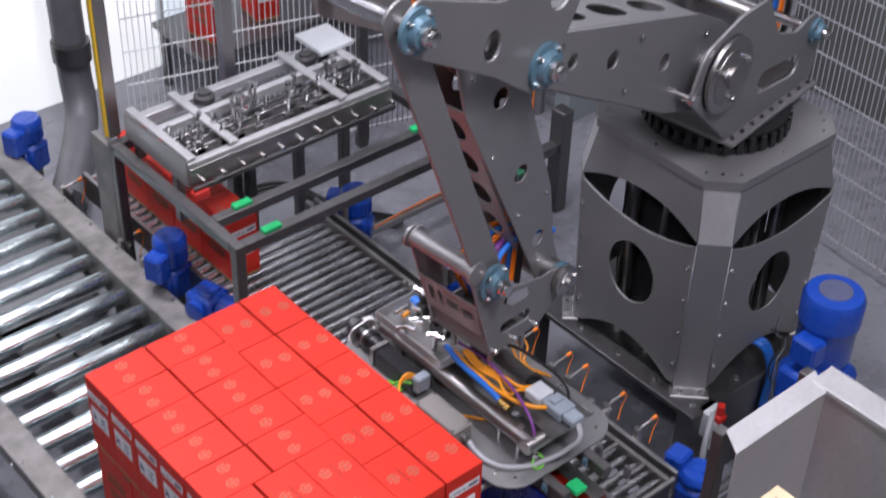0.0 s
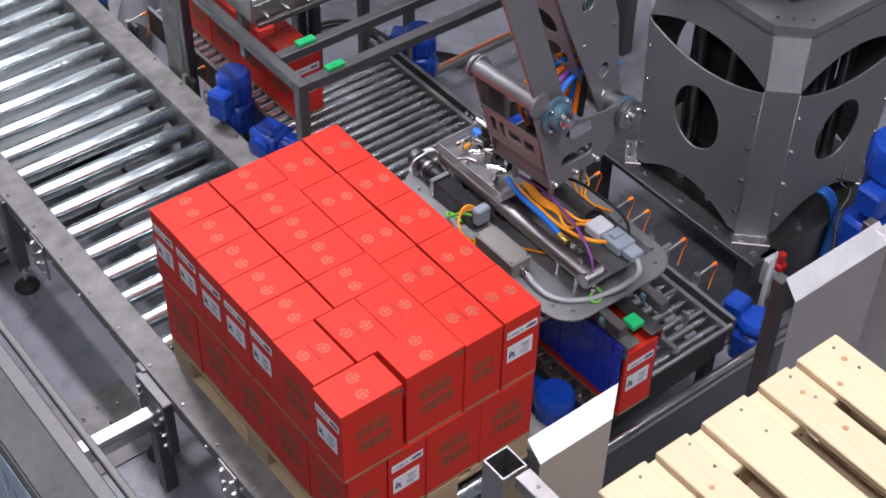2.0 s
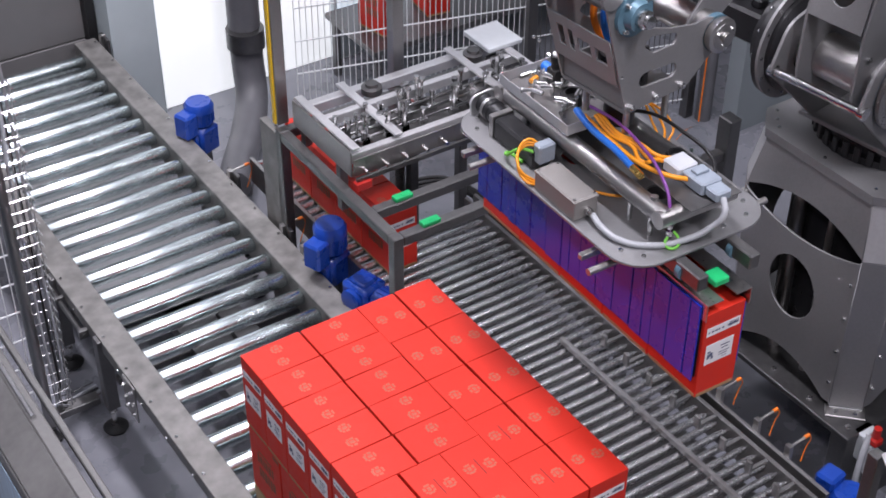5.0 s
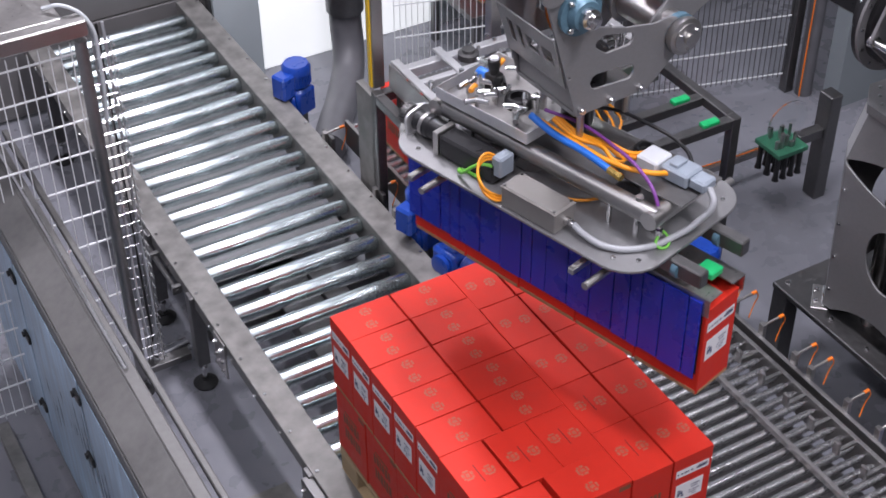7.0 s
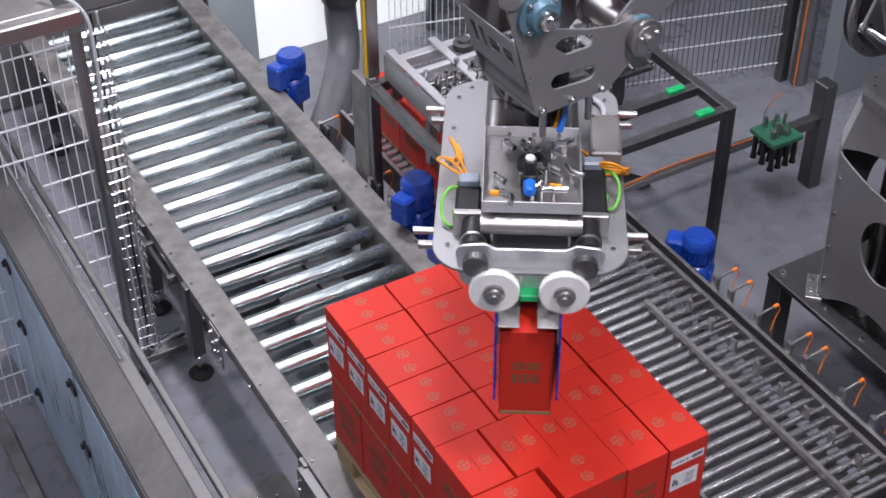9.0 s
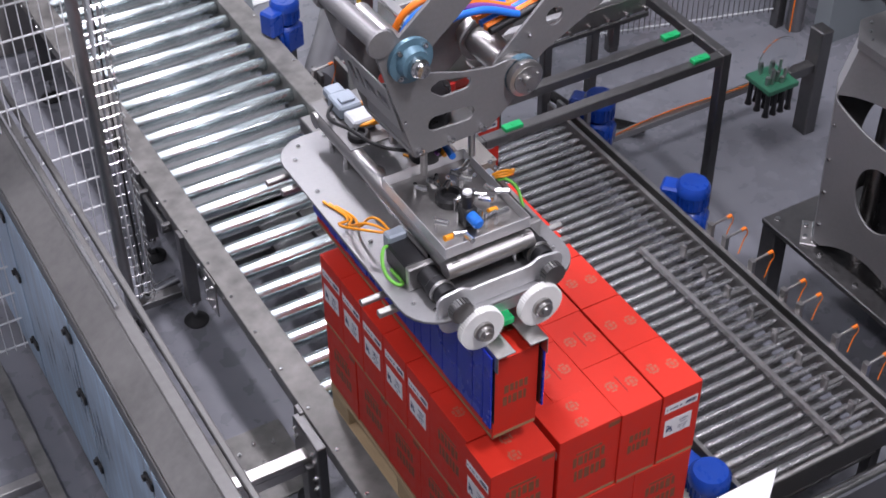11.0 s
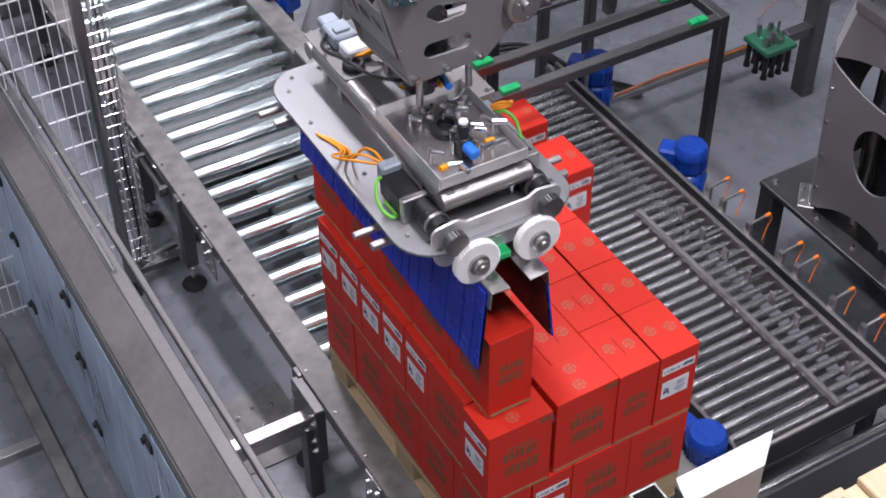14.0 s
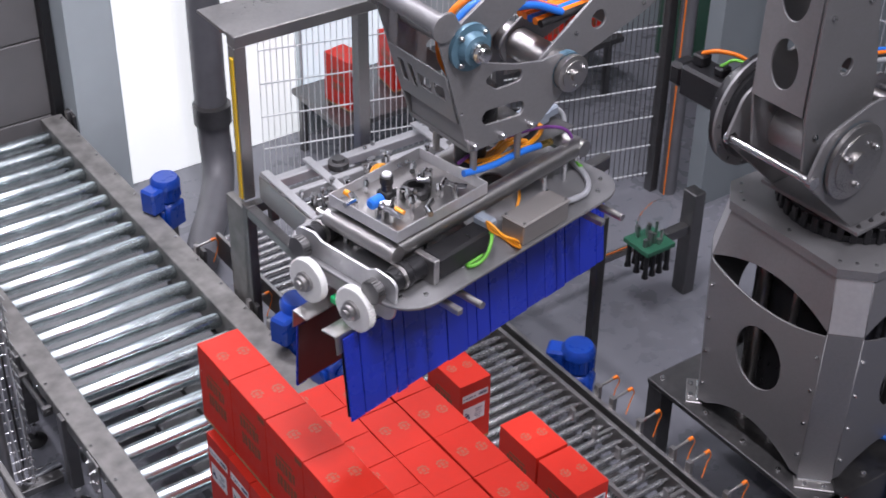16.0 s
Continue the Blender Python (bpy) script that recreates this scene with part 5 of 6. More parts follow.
def forearm():
    """Box forearm: origin at its upper pivot, +x towards the wrist."""
    out = rounded([(-.09, -.09), (.25, -.145), (.9, -.125), (1.15, -.068), (1.325, -.06), (1.325, .06), (1.15, .072), (.95, .085), (.25, .14), (-.09, .09)], [.08, .1, .2, .05, .06, .06, .05, .2, .1, .08])
    fa = None
    for y in (.085, -.085):
        bm = bmesh.new()
        add_plate(bm, [out, circle(.32, -.02, .038), circle(.70, -.01, .034), circle(1.06, .0, .030)], .010, y)
        cheek = part("cheek" if fa else "forearm", bm, STEEL_ARM, fa or ROBOT)
        fa = fa or cheek
    for s, dz in ((-1, .01), (1, .0)):
        me = plate_mesh("cover", [[(0, -.079), (.78, -.079), (.78, .079), (0, .079)]] + [ellipse(.12 + .18 * k, 0, .062, .045) for k in range(4)], .008)
        me.materials.append(STEEL_ARM)
        ob = new("cover_sheet", me)
        ob.parent = fa
        ob.matrix_basis = Matrix.Translation((.24, 0, s * .130)) @ Matrix.Rotation(s * .045, 4, "Y")
    for k, mat in enumerate((ORANGE, ORANGE, CABLE_BLUE, ORANGE, BLACK)):
        y = -.04 + .02 * k
        cable("cable", [(-.25, y, .05), (0, y, .10), (.3, y, -.06 + .02 * k), (.7, y, -.05 + .015 * k), (.95, y, -.02), (1.1, y, .05), (1.22, y * 1.2, .12)], .012, mat, fa)
    bm = bmesh.new()
    turned(bm, (L2, -.138, 0), (0, 1, 0), [(0, .05), (.276, .05)], 24)
    part("wrist_tube", bm, STEEL, fa, "", True)
    for x, z in ((.14, .07), (.14, -.08), (.5, .09), (.5, -.10), (.85, .06), (.9, -.09), (1.15, .03)):
        bm = bmesh.new()
        hexnut(bm, (x, .09, z), (0, 1, 0), .007, .006)
        part("bolt", bm, CHROME, fa)
    return fa


def tie_rod():
    """Flat tie rod beside the forearm, origin at its upper eye."""
    bm = bmesh.new()
    out = rounded([(-.07, -.06), (L2 + .07, -.06), (L2 + .07, .06), (-.07, .06)], .055)
    add_plate(bm, [out, circle(L2, 0, .02), circle(0, 0, .02)], .012, .118)
    tr = part("tie_rod", bm, STEEL_ARM, ROBOT)
    bm = bmesh.new()
    turned(bm, (L2, -.13, 0), (0, 1, 0), [(0, .035), (.262, .035)], 20)
    part("cross_tube", bm, STEEL, tr, "", True)
    return tr


def wrist():
    """Folded wrist bracket; origin on the gripper's axis at the height of the cartons' top."""
    dx, dz, wy = .027, .043, .14
    out = rounded([(x + dx, z + dz) for x, z in ((.065, .42), (.203, .878), (.135, .893), (.10, .83), (.02, .70), (-.10, .66), (-.20, .64), (-.26, .645), (-.365, .60), (-.355, .53), (-.30, .515), (-.195, .425))], [.008, .03, .03, .03, .05, .06, .04, .06, .06, .05, .05, .01])
    hole = slot(-.005 + dx, .517 + dz, -.115 + dx, .510 + dz, .024)
    window = rounded([(x + dx, z + dz) for x, z in ((-.03, .60), (-.12, .60), (-.13, .635), (-.02, .66), (.02, .64))], .02)
    sides = []
    for y in (wy, -wy):
        bm = bmesh.new()
        add_plate(bm, [out, hole, circle(.095 + dx, .56 + dz, .004, 8), window], .008, y)
        sides.append(part("side_cheek" if sides else "wrist_bracket", bm, STEEL_ARM, sides[0] if sides else ROBOT, "folded brushed steel wrist bracket"))
    w = sides[0]
    slope = math.atan2(.16, .535)
    loops = [[(-.136, .11), (.136, .11), (.136, .285), (-.136, .285)]]
    # cut-out emblem of plain strokes
    for a, b, c, d in ((-.075, -.055, .175, .235), (-.04, -.025, .175, .235), (-.01, .03, .19, .22), (.045, .08, .19, .22)):
        loops.append([(a * 1.35, c - .01), (b * 1.35, c - .01), (b * 1.35, d + .01), (a * 1.35, d + .01)])
    plate("front_plate", loops, .006, STEEL_ARM, w, Matrix.Translation((.068 + dx, 0, .42 + dz)) @ Matrix.Rotation(slope, 4, "Y") @ Matrix.Rotation(math.pi / 2, 4, "Z") @ UP, "brushed front plate with a cut-out emblem")
    bm = bmesh.new()
    box(bm, -.19 + dx, .066 + dx, -.136, .136, .42 + dz, .432 + dz)
    part("floor_plate", bm, STEEL_ARM, w)
    bm = bmesh.new()
    box(bm, -.004, .0, -.135, .135, 0, .125, .001, m=Matrix.Translation((.062 + dx, 0, .433 + dz)) @ Matrix.Rotation(slope * .3, 4, 'Y'))
    part('lower_sheet', bm, STEEL_ARM, w)
    bearing(w, PA[0], .144, PA[1], .07)
    hub(w, PB[0], .144, PB[1], .058)
    bm = bmesh.new()
    rod(bm, (.195, -.145, .895), (.195, .145, .895), .030, 18)
    part("stop_tube", bm, STEEL_ARM, w, "", True)
    for s in (-1, 1):
        bm = bmesh.new()
        turned(bm, (.195, s * .144, .895), (0, s, 0), [(0, .042), (.012, .042), (.014, .03)], 18)
        part("tube_flange", bm, STEEL_ARM, w, "", True)
    for x in (.05, -.055, -.165):
        for s in (-1, 1):
            bm = bmesh.new()
            hexnut(bm, (x + dx, s * .144, .442 + dz), (0, s, 0), .012, .012)
            part("bolt", bm, CHROME, w)
    for x in (.03, -.14):
        for y in (-.09, .09):
            bm = bmesh.new()
            rod(bm, (x, y, .345), (x, y, .463), .011, 12)
            part("spacer", bm, STEEL, w, "", True)
    bm = bmesh.new()
    turned(bm, (-.03, 0, .33), (0, 0, 1), [(0, .05), (.13, .05), (.14, .08), (.25, .08), (.27, .05)], 24)
    part("turn_motor", bm, MOTOR_BLACK, w, "black turning drive", True)
    for k, mat in enumerate((ORANGE, CABLE_BLUE, ORANGE, CABLE_PURPLE, CABLE_BLUE)):
        y = -.05 + .025 * k
        cable("cable", [(PB[0] - .05, y, .76), (PB[0] + .10, y, .82), (-.04, y, .84 - .01 * k), (.02, y * 1.6, .75), (.02, y * 1.8, .66), (-.02, y, .56)], .011, mat, w)
    return w


LOWER, LINK, FORE, TIE, WRIST = lower_arm(), link_plate(), forearm(), tie_rod(), wrist()


# ---- the gripper ----
GRIPPER = empty("gripper", pose(1.2, .48, .95), "clamping gripper with steel plate, blue flaps and white gears", "gripper")


def gripper():
    """Origin at the middle of the gripped row, at the height of the cartons' top; +y towards the gears."""
    g = GRIPPER
    plate("base_plate", [rounded([(-.285, -.49), (.285, -.49), (.285, .515), (-.285, .515)], .12), circle(-.05, .1, .05), circle(.05, -.2, .04)], .010, STEEL_PLATE, g, Matrix.Translation((0, 0, .158)), "grey steel plate with rounded corners")
    for x, y in ((-.24, -.38), (-.2, -.44), (.24, -.38), (.2, -.44), (-.24, .4), (-.2, .46), (.24, .4), (.2, .46), (-.25, 0), (.25, 0), (.25, -.2), (.22, .1), (-.22, .22), (-.1, -.45), (.1, -.45)):
        bm = bmesh.new()
        hexnut(bm, (x, y, .163), (0, 0, 1), .008, .006)
        part("plate_bolt", bm, CHROME, g)
    # lower beams that carry the flaps
    for s in (-1, 1):
        bm = bmesh.new()
        box(bm, s * .10 - .02, s * .10 + .02, -.60, .475, .10, .153, .004)
        part("carrier_beam", bm, STEEL_DARK, g)
    for y in (-.3, .35):
        bm = bmesh.new()
        box(bm, -.33, .33, y - .011, y + .011, .112, .134, .003)
        rod(bm, (-.35, y - .07, .12), (.35, y - .07, .12), .012, 12)
        part("guide_bar", bm, STEEL, g)
    # upper frame of tubes, and tray
    for s in (-1, 1):
        bm = bmesh.new()
        rod(bm, (s * .115, -.43, .262), (s * .115, .43, .262), .030, 20)
        part("long_tube", bm, STEEL_MID, g, "brushed round tube", True)
    for y in (-.42, .42):
        bm = bmesh.new()
        rod(bm, (-.145, y, .262), (.145, y, .262), .028, 20)
        part("cross_tube", bm, STEEL, g, "", True)
    for x in (-.115, .115):
        for y in (-.36, -.26, .28, .38):
            bm = bmesh.new()
            rod(bm, (x, y, .163), (x, y, .24), .009, 10)
            part("stud", bm, CHROME, g)
    for x in (-.11, .11):
        for y in (-.36, .36):
            bm = bmesh.new()
            rod(bm, (x, y, .285), (x, y, .3025), .012, 10)
            part("spacer", bm, STEEL, g)
    bm = bmesh.new()
    box(bm, -.1395, .1395, .0435, .4145, .3025, .306)
    tray = part("tray", bm, STEEL, g, "folded stainless tray")
    for a, b, c, d in ((-.143, -.140, .04, .418), (.140, .143, .04, .418), (-.14, .14, .04, .043), (-.14, .14, .415, .418)):
        bm = bmesh.new()
        box(bm, a, b, c, d, .3025, .342, .001)
        part("tray_wall", bm, BRIGHT, tray)
    bm = bmesh.new()
    box(bm, -.06, .135, -.47, -.18, .290, .294, .001)
    shelf = part("connector_plate", bm, STEEL_DARK, g, "dull steel connector plate")
    bm = bmesh.new()
    turned(bm, (.08, -.23, .294), (0, 0, 1), [(0, .036), (.016, .036), (.022, .03), (.022, .022), (.008, .02)], 20)
    part("rubber_grommet", bm, BLACK, shelf, "black rubber cable gland", True)
    bm = bmesh.new()
    turned(bm, (0, .20, .306), (0, 0, 1), [(0, .045), (.022, .045), (.03, .038), (.03, .028), (.01, .026)], 24)
    part("rubber_grommet", bm, BLACK, tray, "black rubber cable gland", True)
    bm = bmesh.new()                           # pressure regulator with blue knob
    box(bm, -.015, .03, .29, .335, .306, .37, .005)
    turned(bm, (.008, .312, .37), (0, 0, 1), [(0, .017), (.02, .017), (.022, .020), (.045, .020), (.05, .014)], 16)
    part("regulator", bm, BLACK, tray, "black pressure regulator", True)
    bm = bmesh.new()
    turned(bm, (.008, .335, .347), (0, 1, 0), [(0, .018), (.04, .018), (.046, .012)], 16)
    part("blue_knob", bm, CABLE_BLUE, tray, "bright blue knob", True)
    bm = bmesh.new()
    turned(bm, (.008, .312, .419), (0, 0, 1), [(0, .015), (.006, .013)], 14)
    part("white_cap", bm, PAPER, tray)
    r = random.Random(8)
    for k in range(22):
        x, y = r.uniform(-.12, .12), r.choice((.10, .13, .27, .36, .39, .25, .16, .3))
        bm = bmesh.new()
        rod(bm, (x, y, .306), (x, y, .306 + r.uniform(.03, .06)), .006, 8)
        d = Vector((r.uniform(-1, 1), r.uniform(-1, 1), 0)).normalized()
        rod(bm, (x, y, .345), Vector((x, y, .345)) + d * .04, .009, 8)
        part("air_fitting", bm, CHROME, tray)
    for x, y in ((-.08, .33), (.09, .37)):
        bm = bmesh.new()
        rod(bm, (x, y, .335), (x + .03, y + .005, .34), .009, 8)
        part("orange_plug", bm, YELLOW_CABLE, tray, "orange plug")
    # geared servo drives of the flaps
    for s in (-1, 1):
        bm = bmesh.new()
        y0 = .10 if s < 0 else .20
        box(bm, s * .185 - .038, s * .185 + .038, y0, .33, .165, .241, .008)
        mo = part("servo_motor", bm, MOTOR_BLACK, g, "black servo motor")
        bm = bmesh.new()
        box(bm, s * .185 - .042, s * .185 + .042, .33, .352, .163, .247, .003)
        part("motor_flange", bm, STEEL, mo)
        bm = bmesh.new()
        turned(bm, (s * .165, .352, .205), (0, 1, 0), [(0, .036), (.05, .036), (.055, .04), (.075, .04), (.08, .034), (.12, .034)], 24)
        part("gearhead", bm, MOTOR_BLACK, mo, "", True)
        bm = bmesh.new()
        turned(bm, (s * .165, .43, .205), (0, 1, 0), [(0, .039), (.012, .039)], 24)
        part("clamp_ring", bm, STEEL, mo, "", True)
        bm = bmesh.new()
        box(bm, s * .185 - .032, s * .185 + .032, y0 - .025, y0 + .015, .195, .265, .006)
        part("plug_box", bm, HOOD, mo)
        for q in range(3):
            x0 = s * (.20 + .022 * q)
            cable("cable", [(-.19, .10, .25), (-.235 - .006 * q, .125, .275 - .012 * q), (-.285 - .006 * q, .10 - .01 * q, .225), (-.285 + .012 * q, .045, .178), (-.235, .022 + .008 * q, .169), (-.18, .03, .17)] if s < 0 else
                  [(.19, .185, .25), (.215 + .018 * q, .14, .285 - .015 * q), (.235 + .024 * q, .06 - .02 * q, .205), (.215 + .01 * q, -.02, .175), (.235 + .012 * q, -.10 - .02 * q, .17)], .0042, YELLOW_CABLE, mo)
        cable("earth_wire", [(s * .20, y0, .22), (s * .245, y0 + .03, .24), (s * .262, y0 + .09, .19), (s * .235, y0 + .12, .172), (s * .23, y0 + .05, .175)], .0055, CABLE_GREEN, mo)
    me = plate_mesh("gear_plate", [rounded([(-.20, .085), (.20, .085), (.215, .235), (.13, .245), (.10, .228), (-.10, .228), (-.13, .245), (-.215, .235)], [.05, .05, .03, .03, .03, .03, .03, .03])], .010)
    me.materials.append(BRIGHT)
    gp = new("gear_plate", me)
    gp.parent = g
    gp.matrix_basis = Matrix.Translation((0, .487, 0)) @ UP
    for x in (-.07, 0, .07):
        for z in (.15, .18):
            bm = bmesh.new()
            hexnut(bm, (x, .492, z), (0, 1, 0), .007, .006)
            part("bolt", bm, CHROME, gp)
    for s in (-1, 1):
        bm = bmesh.new()
        for k in range(22):
            box(bm, .0315, .037, -.003, .003, -.014, .014, m=Matrix.Rotation(2 * math.pi * k / 22, 4, "Z"))
        rod(bm, (0, 0, -.014), (0, 0, .014), .032, 28)
        rod(bm, (0, 0, .014), (0, 0, .03), .012, 12)
        bmesh.ops.transform(bm, verts=list(bm.verts), matrix=Matrix.Translation((s * .155, .525, .198)) @ UP)
        part("pinion", bm, STEEL_DARK, g, "steel pinion")
        bm = bmesh.new()
        for k in range(48):
            box(bm, .066, .072, -.0022, .0022, -.012, .012, m=Matrix.Rotation(2 * math.pi * k / 48, 4, "Z"))
        rod(bm, (0, 0, -.012), (0, 0, .012), .0675, 48)
        bmesh.ops.transform(bm, verts=list(bm.verts), matrix=UP)
        gear = part("nylon_gear", bm, NYLON, g, "white nylon gear wheel")
        gear.matrix_basis = Matrix.Translation((s * .10, .545, .12))
        bm = bmesh.new()
        turned(bm, (0, .012, 0), (0, 1, 0), [(0, .032), (.01, .032), (.012, .024), (.024, .024), (.025, .014), (.034, .014)], 20)
        part("gear_hub", bm, STEEL, gear, "", True)
        for k in range(6):
            a = 2 * math.pi * k / 6
            bm = bmesh.new()
            rod(bm, (.02 * math.cos(a), .02, .02 * math.sin(a)), (.02 * math.cos(a), .028, .02 * math.sin(a)), .004, 6)
            part("screw", bm, BLACK, gear)
        GEARS[s] = gear
    # junction box, cable and connectors
    bm = bmesh.new()
    box(bm, -.275, -.185, -.19, .02, .163, .238, .004)
    jb = part("junction_box", bm, STEEL_BOX, g, "brushed steel junction box")
    bm = bmesh.new()
    box(bm, -.277, -.183, -.192, .022, .228, .234, .001)
    part("lid_edge", bm, STEEL_BOX, jb)
    for x, y in ((-.268, -.18), (-.193, -.18), (-.268, .01), (-.193, .01)):
        bm = bmesh.new()
        rod(bm, (x, y, .238), (x, y, .2405), .005, 8)
        part("screw", bm, STEEL_DARK, jb)
    bm = bmesh.new()
    turned(bm, (-.225, -.19, .19), (0, -1, 0), [(0, .014), (.015, .014), (.016, .011), (.032, .011)], 12)
    part("cable_gland", bm, CHROME, jb, "", True)
    cable("conduit", [(-.225, -.22, .19), (-.235, -.27, .185), (-.22, -.35, .175), (-.15, -.42, .173), (-.06, -.455, .18), (.0, -.49, .22), (.03, -.515, .28), (.045, -.485, .315)], .010, CABLE_GREY, g, "grey ribbed conduit")
    cable("orange_lead", [(-.18, -.06, .17), (-.14, -.1, .175), (-.1, -.16, .18), (-.06, -.2, .19)], .005, YELLOW_CABLE, g)
    bm = bmesh.new()
    box(bm, .005, .085, -.325, -.25, .294, .336, .006)
    part("white_connector", bm, PALE_BOX, g, "pale grey plastic connector housing")
    bm = bmesh.new()
    box(bm, .01, .09, -.43, -.335, .294, .339, .006)
    box(bm, .02, .08, -.485, -.43, .299, .334, .006)
    box(bm, .025, .075, -.385, -.355, .339, .349, .002)
    part("grey_connector", bm, HOOD, g, "grey metal connector hood")
    for k in range(3):
        x = -.03 + .03 * k
        cable("orange_cable", [(-.05 + .01 * k, .02, .36), (-.06 + .012 * k, -.08, .345), (-.05 + .015 * k, -.17, .35), (x - .03, -.23, .335), (.0 + .022 * k, -.235 - .006 * k, .32), (.02 + .022 * k, -.255, .318)], .0065, YELLOW_CABLE, g)
    cable("orange_cable", [(-.07, .05, .35), (-.08, -.1, .345), (-.07, -.25, .335), (-.03, -.335, .33), (.015, -.36, .318)], .008, YELLOW_CABLE, g)
    cable("air_hose", [(-.08, .08, .36), (-.095, -.02, .35), (-.10, -.15, .345), (-.105, -.24, .335)], .011, CABLE_BLUE, g)
    cable("bus_cable", [(-.04, .06, .37), (-.03, -.06, .375), (-.04, -.2, .365), (-.07, -.33, .35), (-.09, -.40, .31), (-.1, -.43, .2)], .0055, CABLE_PURPLE, g)
    cable("black_cable", [(.0, .0, .36), (.08, -.05, .37), (.125, -.2, .36), (.135, -.33, .33), (.085, -.40, .32)], .006, BLACK, g)
    bm = bmesh.new()
    rod(bm, (-.105, -.24, .335), (-.108, -.29, .33), .012, 6)
    part("brass_fitting", bm, BRASS, g)
    bm = bmesh.new()
    for k in range(4):
        rod(bm, (-.10, -.43, .2 + .022 * k), (-.10, -.43, .216 + .022 * k), .011 - .001 * (k % 2) * 3, 10)
    part("sensor_plug", bm, CHROME, g)
    cable("earth_wire", [(-.10, -.43, .2), (-.12, -.44, .175), (-.10, -.46, .168), (-.07, -.44, .18), (-.08, -.42, .2)], .0045, CABLE_GREEN, g)
    for y in (-.55, .50):
        bm = bmesh.new()
        box(bm, -.028, .028, y - .03, y + .03, .065, .09, .004)
        part("green_pad", bm, GREEN, g, "bright green plastic pad")
    for s in (-1, 1):
        bm = bmesh.new()
        turned(bm, (s * .1, -.50, .12), (0, -1, 0), [(0, .03), (.02, .03), (.022, .02), (.04, .02)], 18)
        part("end_bearing", bm, BEARING, g, "", True)


GEARS, FLAPS = {}, {}


def flaps():
    """Two swinging clamps: an angle profile with a row of blue plastic tongues on each."""
    for s in (-1, 1):
        bm = bmesh.new()
        box(bm, -s * .018 - .03, -s * .018 + .03, -.62, .62, -.075, -.07, .001)
        a, b = sorted((s * .010, s * .014))
        box(bm, a, b, -.62, .62, -.135, -.0705, .001)
        f = part("clamp_profile", bm, STEEL, GRIPPER, "bent stainless clamp profile")
        f.matrix_basis = Matrix.Translation((s * .0735, 0, .12))
        rr = random.Random(20 + s)
        y = -.60
        while y < .58:
            w = min(rr.choice((.045, .06, .075, .09)), .6 - y)
            a, b = sorted((s * .0145, s * .0215))
            bm = bmesh.new()
            box(bm, a + (.0015 if rr.random() < .5 else 0) * s, b + (.0015 if rr.random() < .5 else 0) * s, y + .0015, y + w - .0015, -.385 + rr.uniform(-.004, .004), -.085, .0015)
            part("blue_tongue", bm, FLAP, f, "glossy blue plastic tongue")
            y += w
        bm = bmesh.new()
        a, b = sorted((s * .009, s * .0095))
        box(bm, s * .008 if s > 0 else -.0095, s * .0095 if s > 0 else -.008, -.6, .6, -.37, -.14)
        part("rubber_face", bm, BLACK, f, "black rubber grip face")
        for k in range(9):
            bm = bmesh.new()
            rod(bm, (s * .014, -.56 + .14 * k, -.11), (s * .018, -.56 + .14 * k, -.11), .007, 8)
            part("rivet", bm, CHROME, f)
        FLAPS[s] = f


gripper()
flaps()

# ---- the gripped row and the cartons on the lane ----
ROW = [carton(pose(1.205, 0.47 + .24 * (k - 2), CZ), "red wine carton in the gripped row") for k in range(5)]
LANE = [carton(pose(1.252, 2.22 + .242 * k, CZ), "red wine carton queued on the carton lane") for k in range(4)]


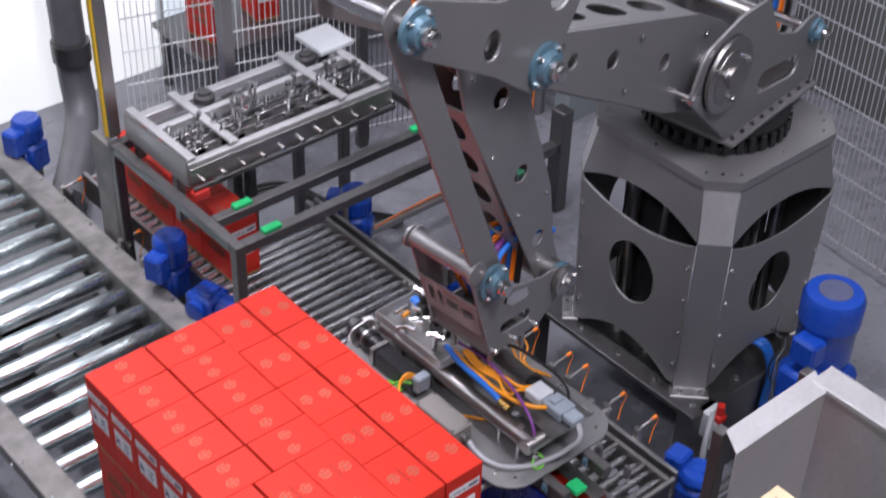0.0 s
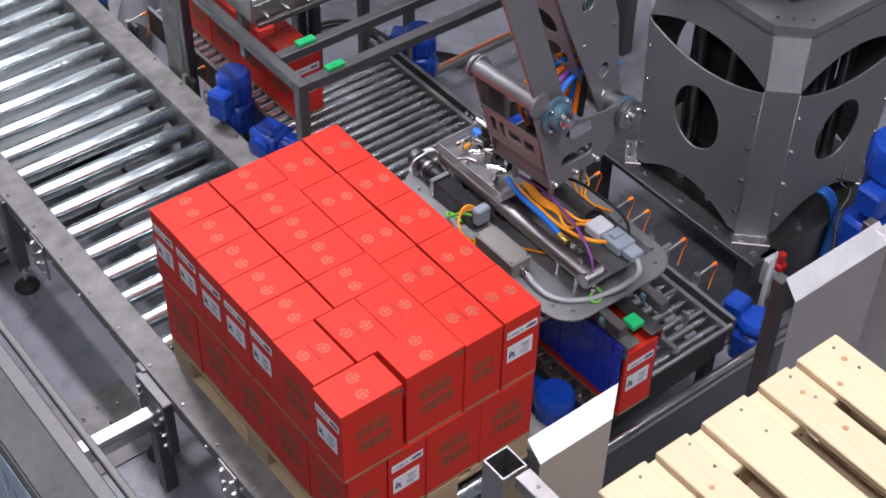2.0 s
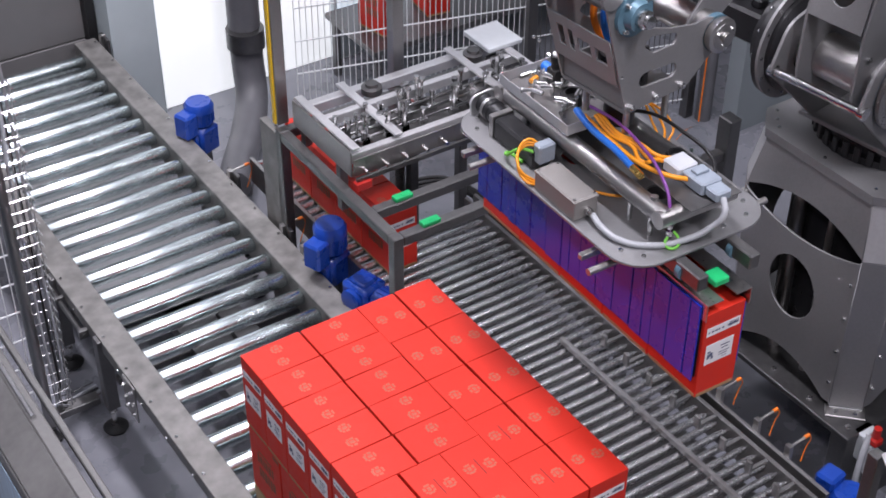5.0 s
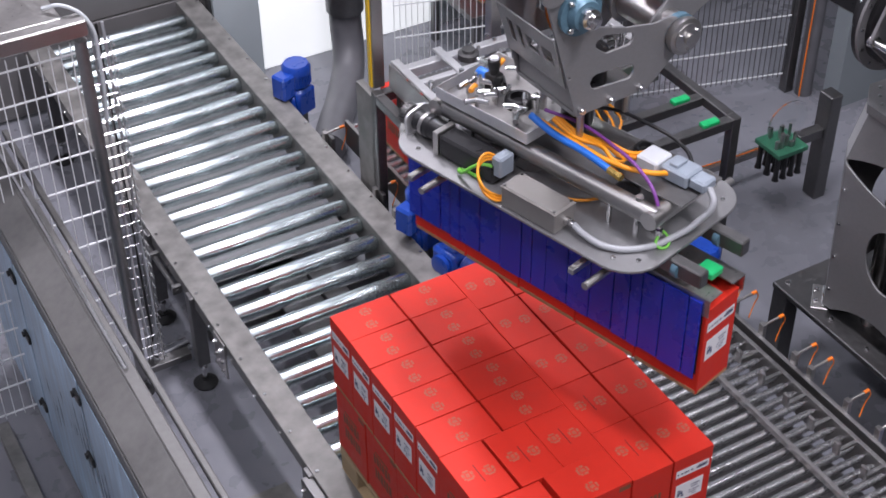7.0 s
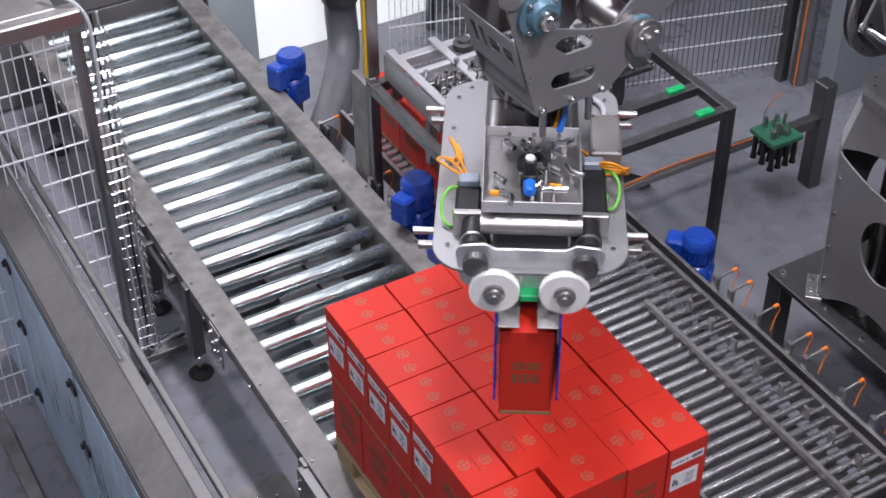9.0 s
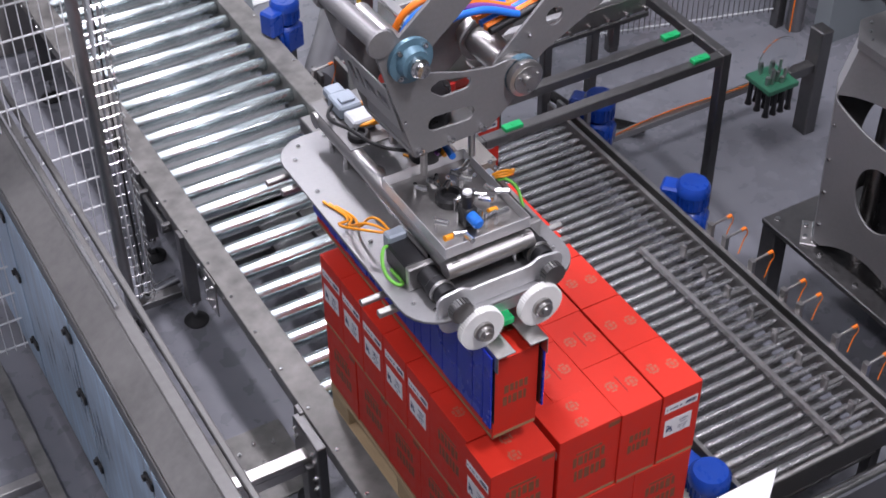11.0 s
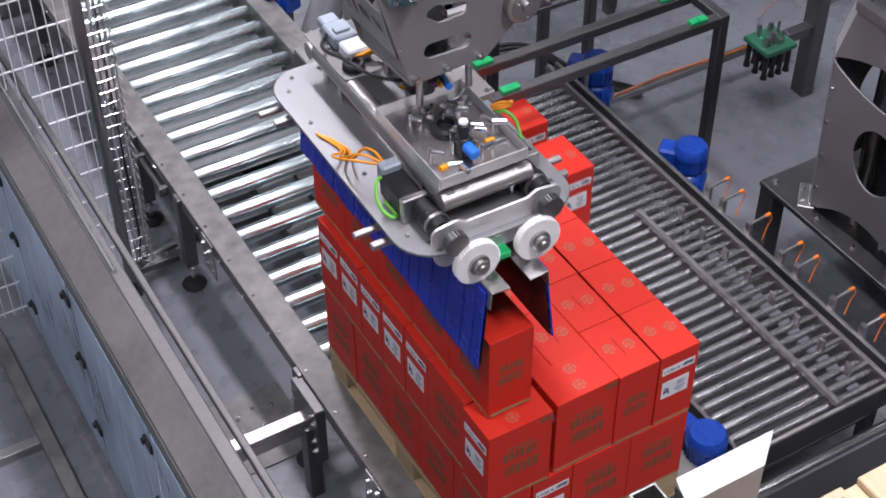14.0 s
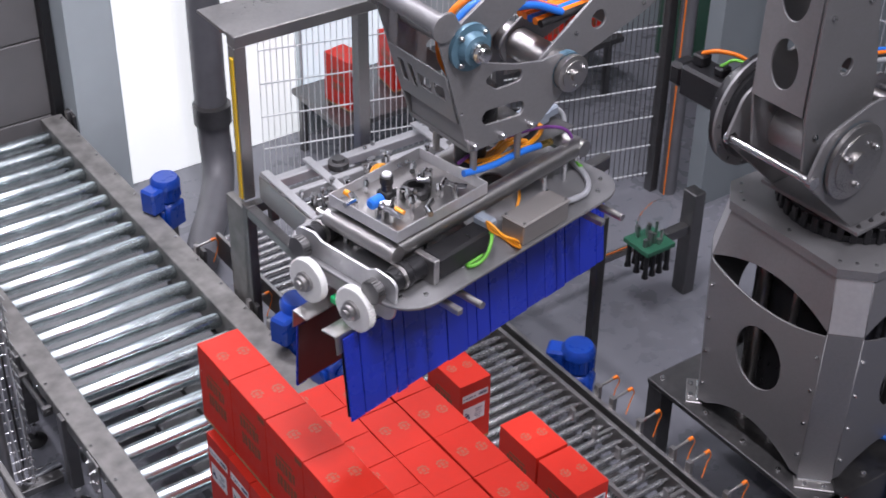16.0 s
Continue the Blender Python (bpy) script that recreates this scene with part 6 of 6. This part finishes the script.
def motions():
    """All that moves: arm, gripper, clamps, the gripped row and the cartons of the lane."""
    times = [round(.2 * k, 2) for k in range(81)]
    heads, low, link, fore, tie, wri = [], [], [], [], [], []
    for t in times:
        head, r, h, p, e, b = arm_at(t)
        heads.append((t, pose(TX, TY, TZ1, 0, 0, head % 360)))
        low.append((t, pose(SH[0], 0, SH[1], 0, -math.degrees(math.atan2(p[1] - SH[1], p[0] - SH[0])), 0)))
        link.append((t, pose(e[0], 0, e[1])))
        ang = -math.degrees(math.atan2(b[1] - e[1], b[0] - e[0]))
        fore.append((t, pose(e[0], 0, e[1], 0, ang, 0)))
        vx, vz = PA[0] - PB[0], PA[1] - PB[1]
        tie.append((t, pose(e[0] + vx, 0, e[1] + vz, 0, ang, 0)))
        wri.append((t, pose(r, 0, h, 0, 0, .6 * (182.8 - head % 360))))
    for ob, rows in ((ROBOT, heads), (LOWER, low), (LINK, link), (FORE, fore), (TIE, tie), (WRIST, wri)):
        walk(ob, rows)
    grip = [(t, pose(*grip_at(t)[:3], 0, 0, grip_at(t)[3])) for t in times]
    walk(GRIPPER, grip)
    opening = [(0, 0), (11.6, 0), (12.2, 6), (13, 7), (14.2, 8), (15, 6), (16, 6)]
    for s in (-1, 1):
        walk(FLAPS[s], [(t, pose(s * .0735, 0, .12, 0, -s * a * (.9 if s < 0 else .6), 0)) for t, a in opening])
        walk(GEARS[s], [(t, pose(s * .10, .545, .12, 0, -s * a * (.9 if s < 0 else .6), 0)) for t, a in opening])
    for k, ob in enumerate(ROW):
        rows = []
        for t in times:
            x, y, z, turn = grip_at(min(t, 12.2))
            m = pose(x, y, z, 0, 0, turn) @ pose(0, -.012 + .24 * (k - 2), -HGT)
            rows.append((t, m))
        walk(ob, rows)
    front = [[(0, 2.10), (12.2, 2.10), (12.5, 1.92), (13, 1.76), (13.5, 1.58), (14, 1.33), (14.5, .94), (15, .80), (15.5, .66), (16, .52)],
             [(0, 2.342), (12.6, 2.342), (13, 2.18), (13.5, 1.95), (14, 1.68), (14.5, 1.38), (15, 1.12), (15.5, .93), (16, .77)],
             [(0, 2.584), (13.4, 2.584), (14, 2.3), (14.5, 2.02), (15, 1.76), (15.5, 1.5), (16, 1.28)],
             [(0, 2.826), (13.8, 2.826), (14.5, 2.6), (15.2, 2.3), (16, 1.9)]]
    for ob, rows in zip(LANE, front):
        walk(ob, [(t, pose(1.252, y + .12, CZ)) for t, y in rows])


motions()
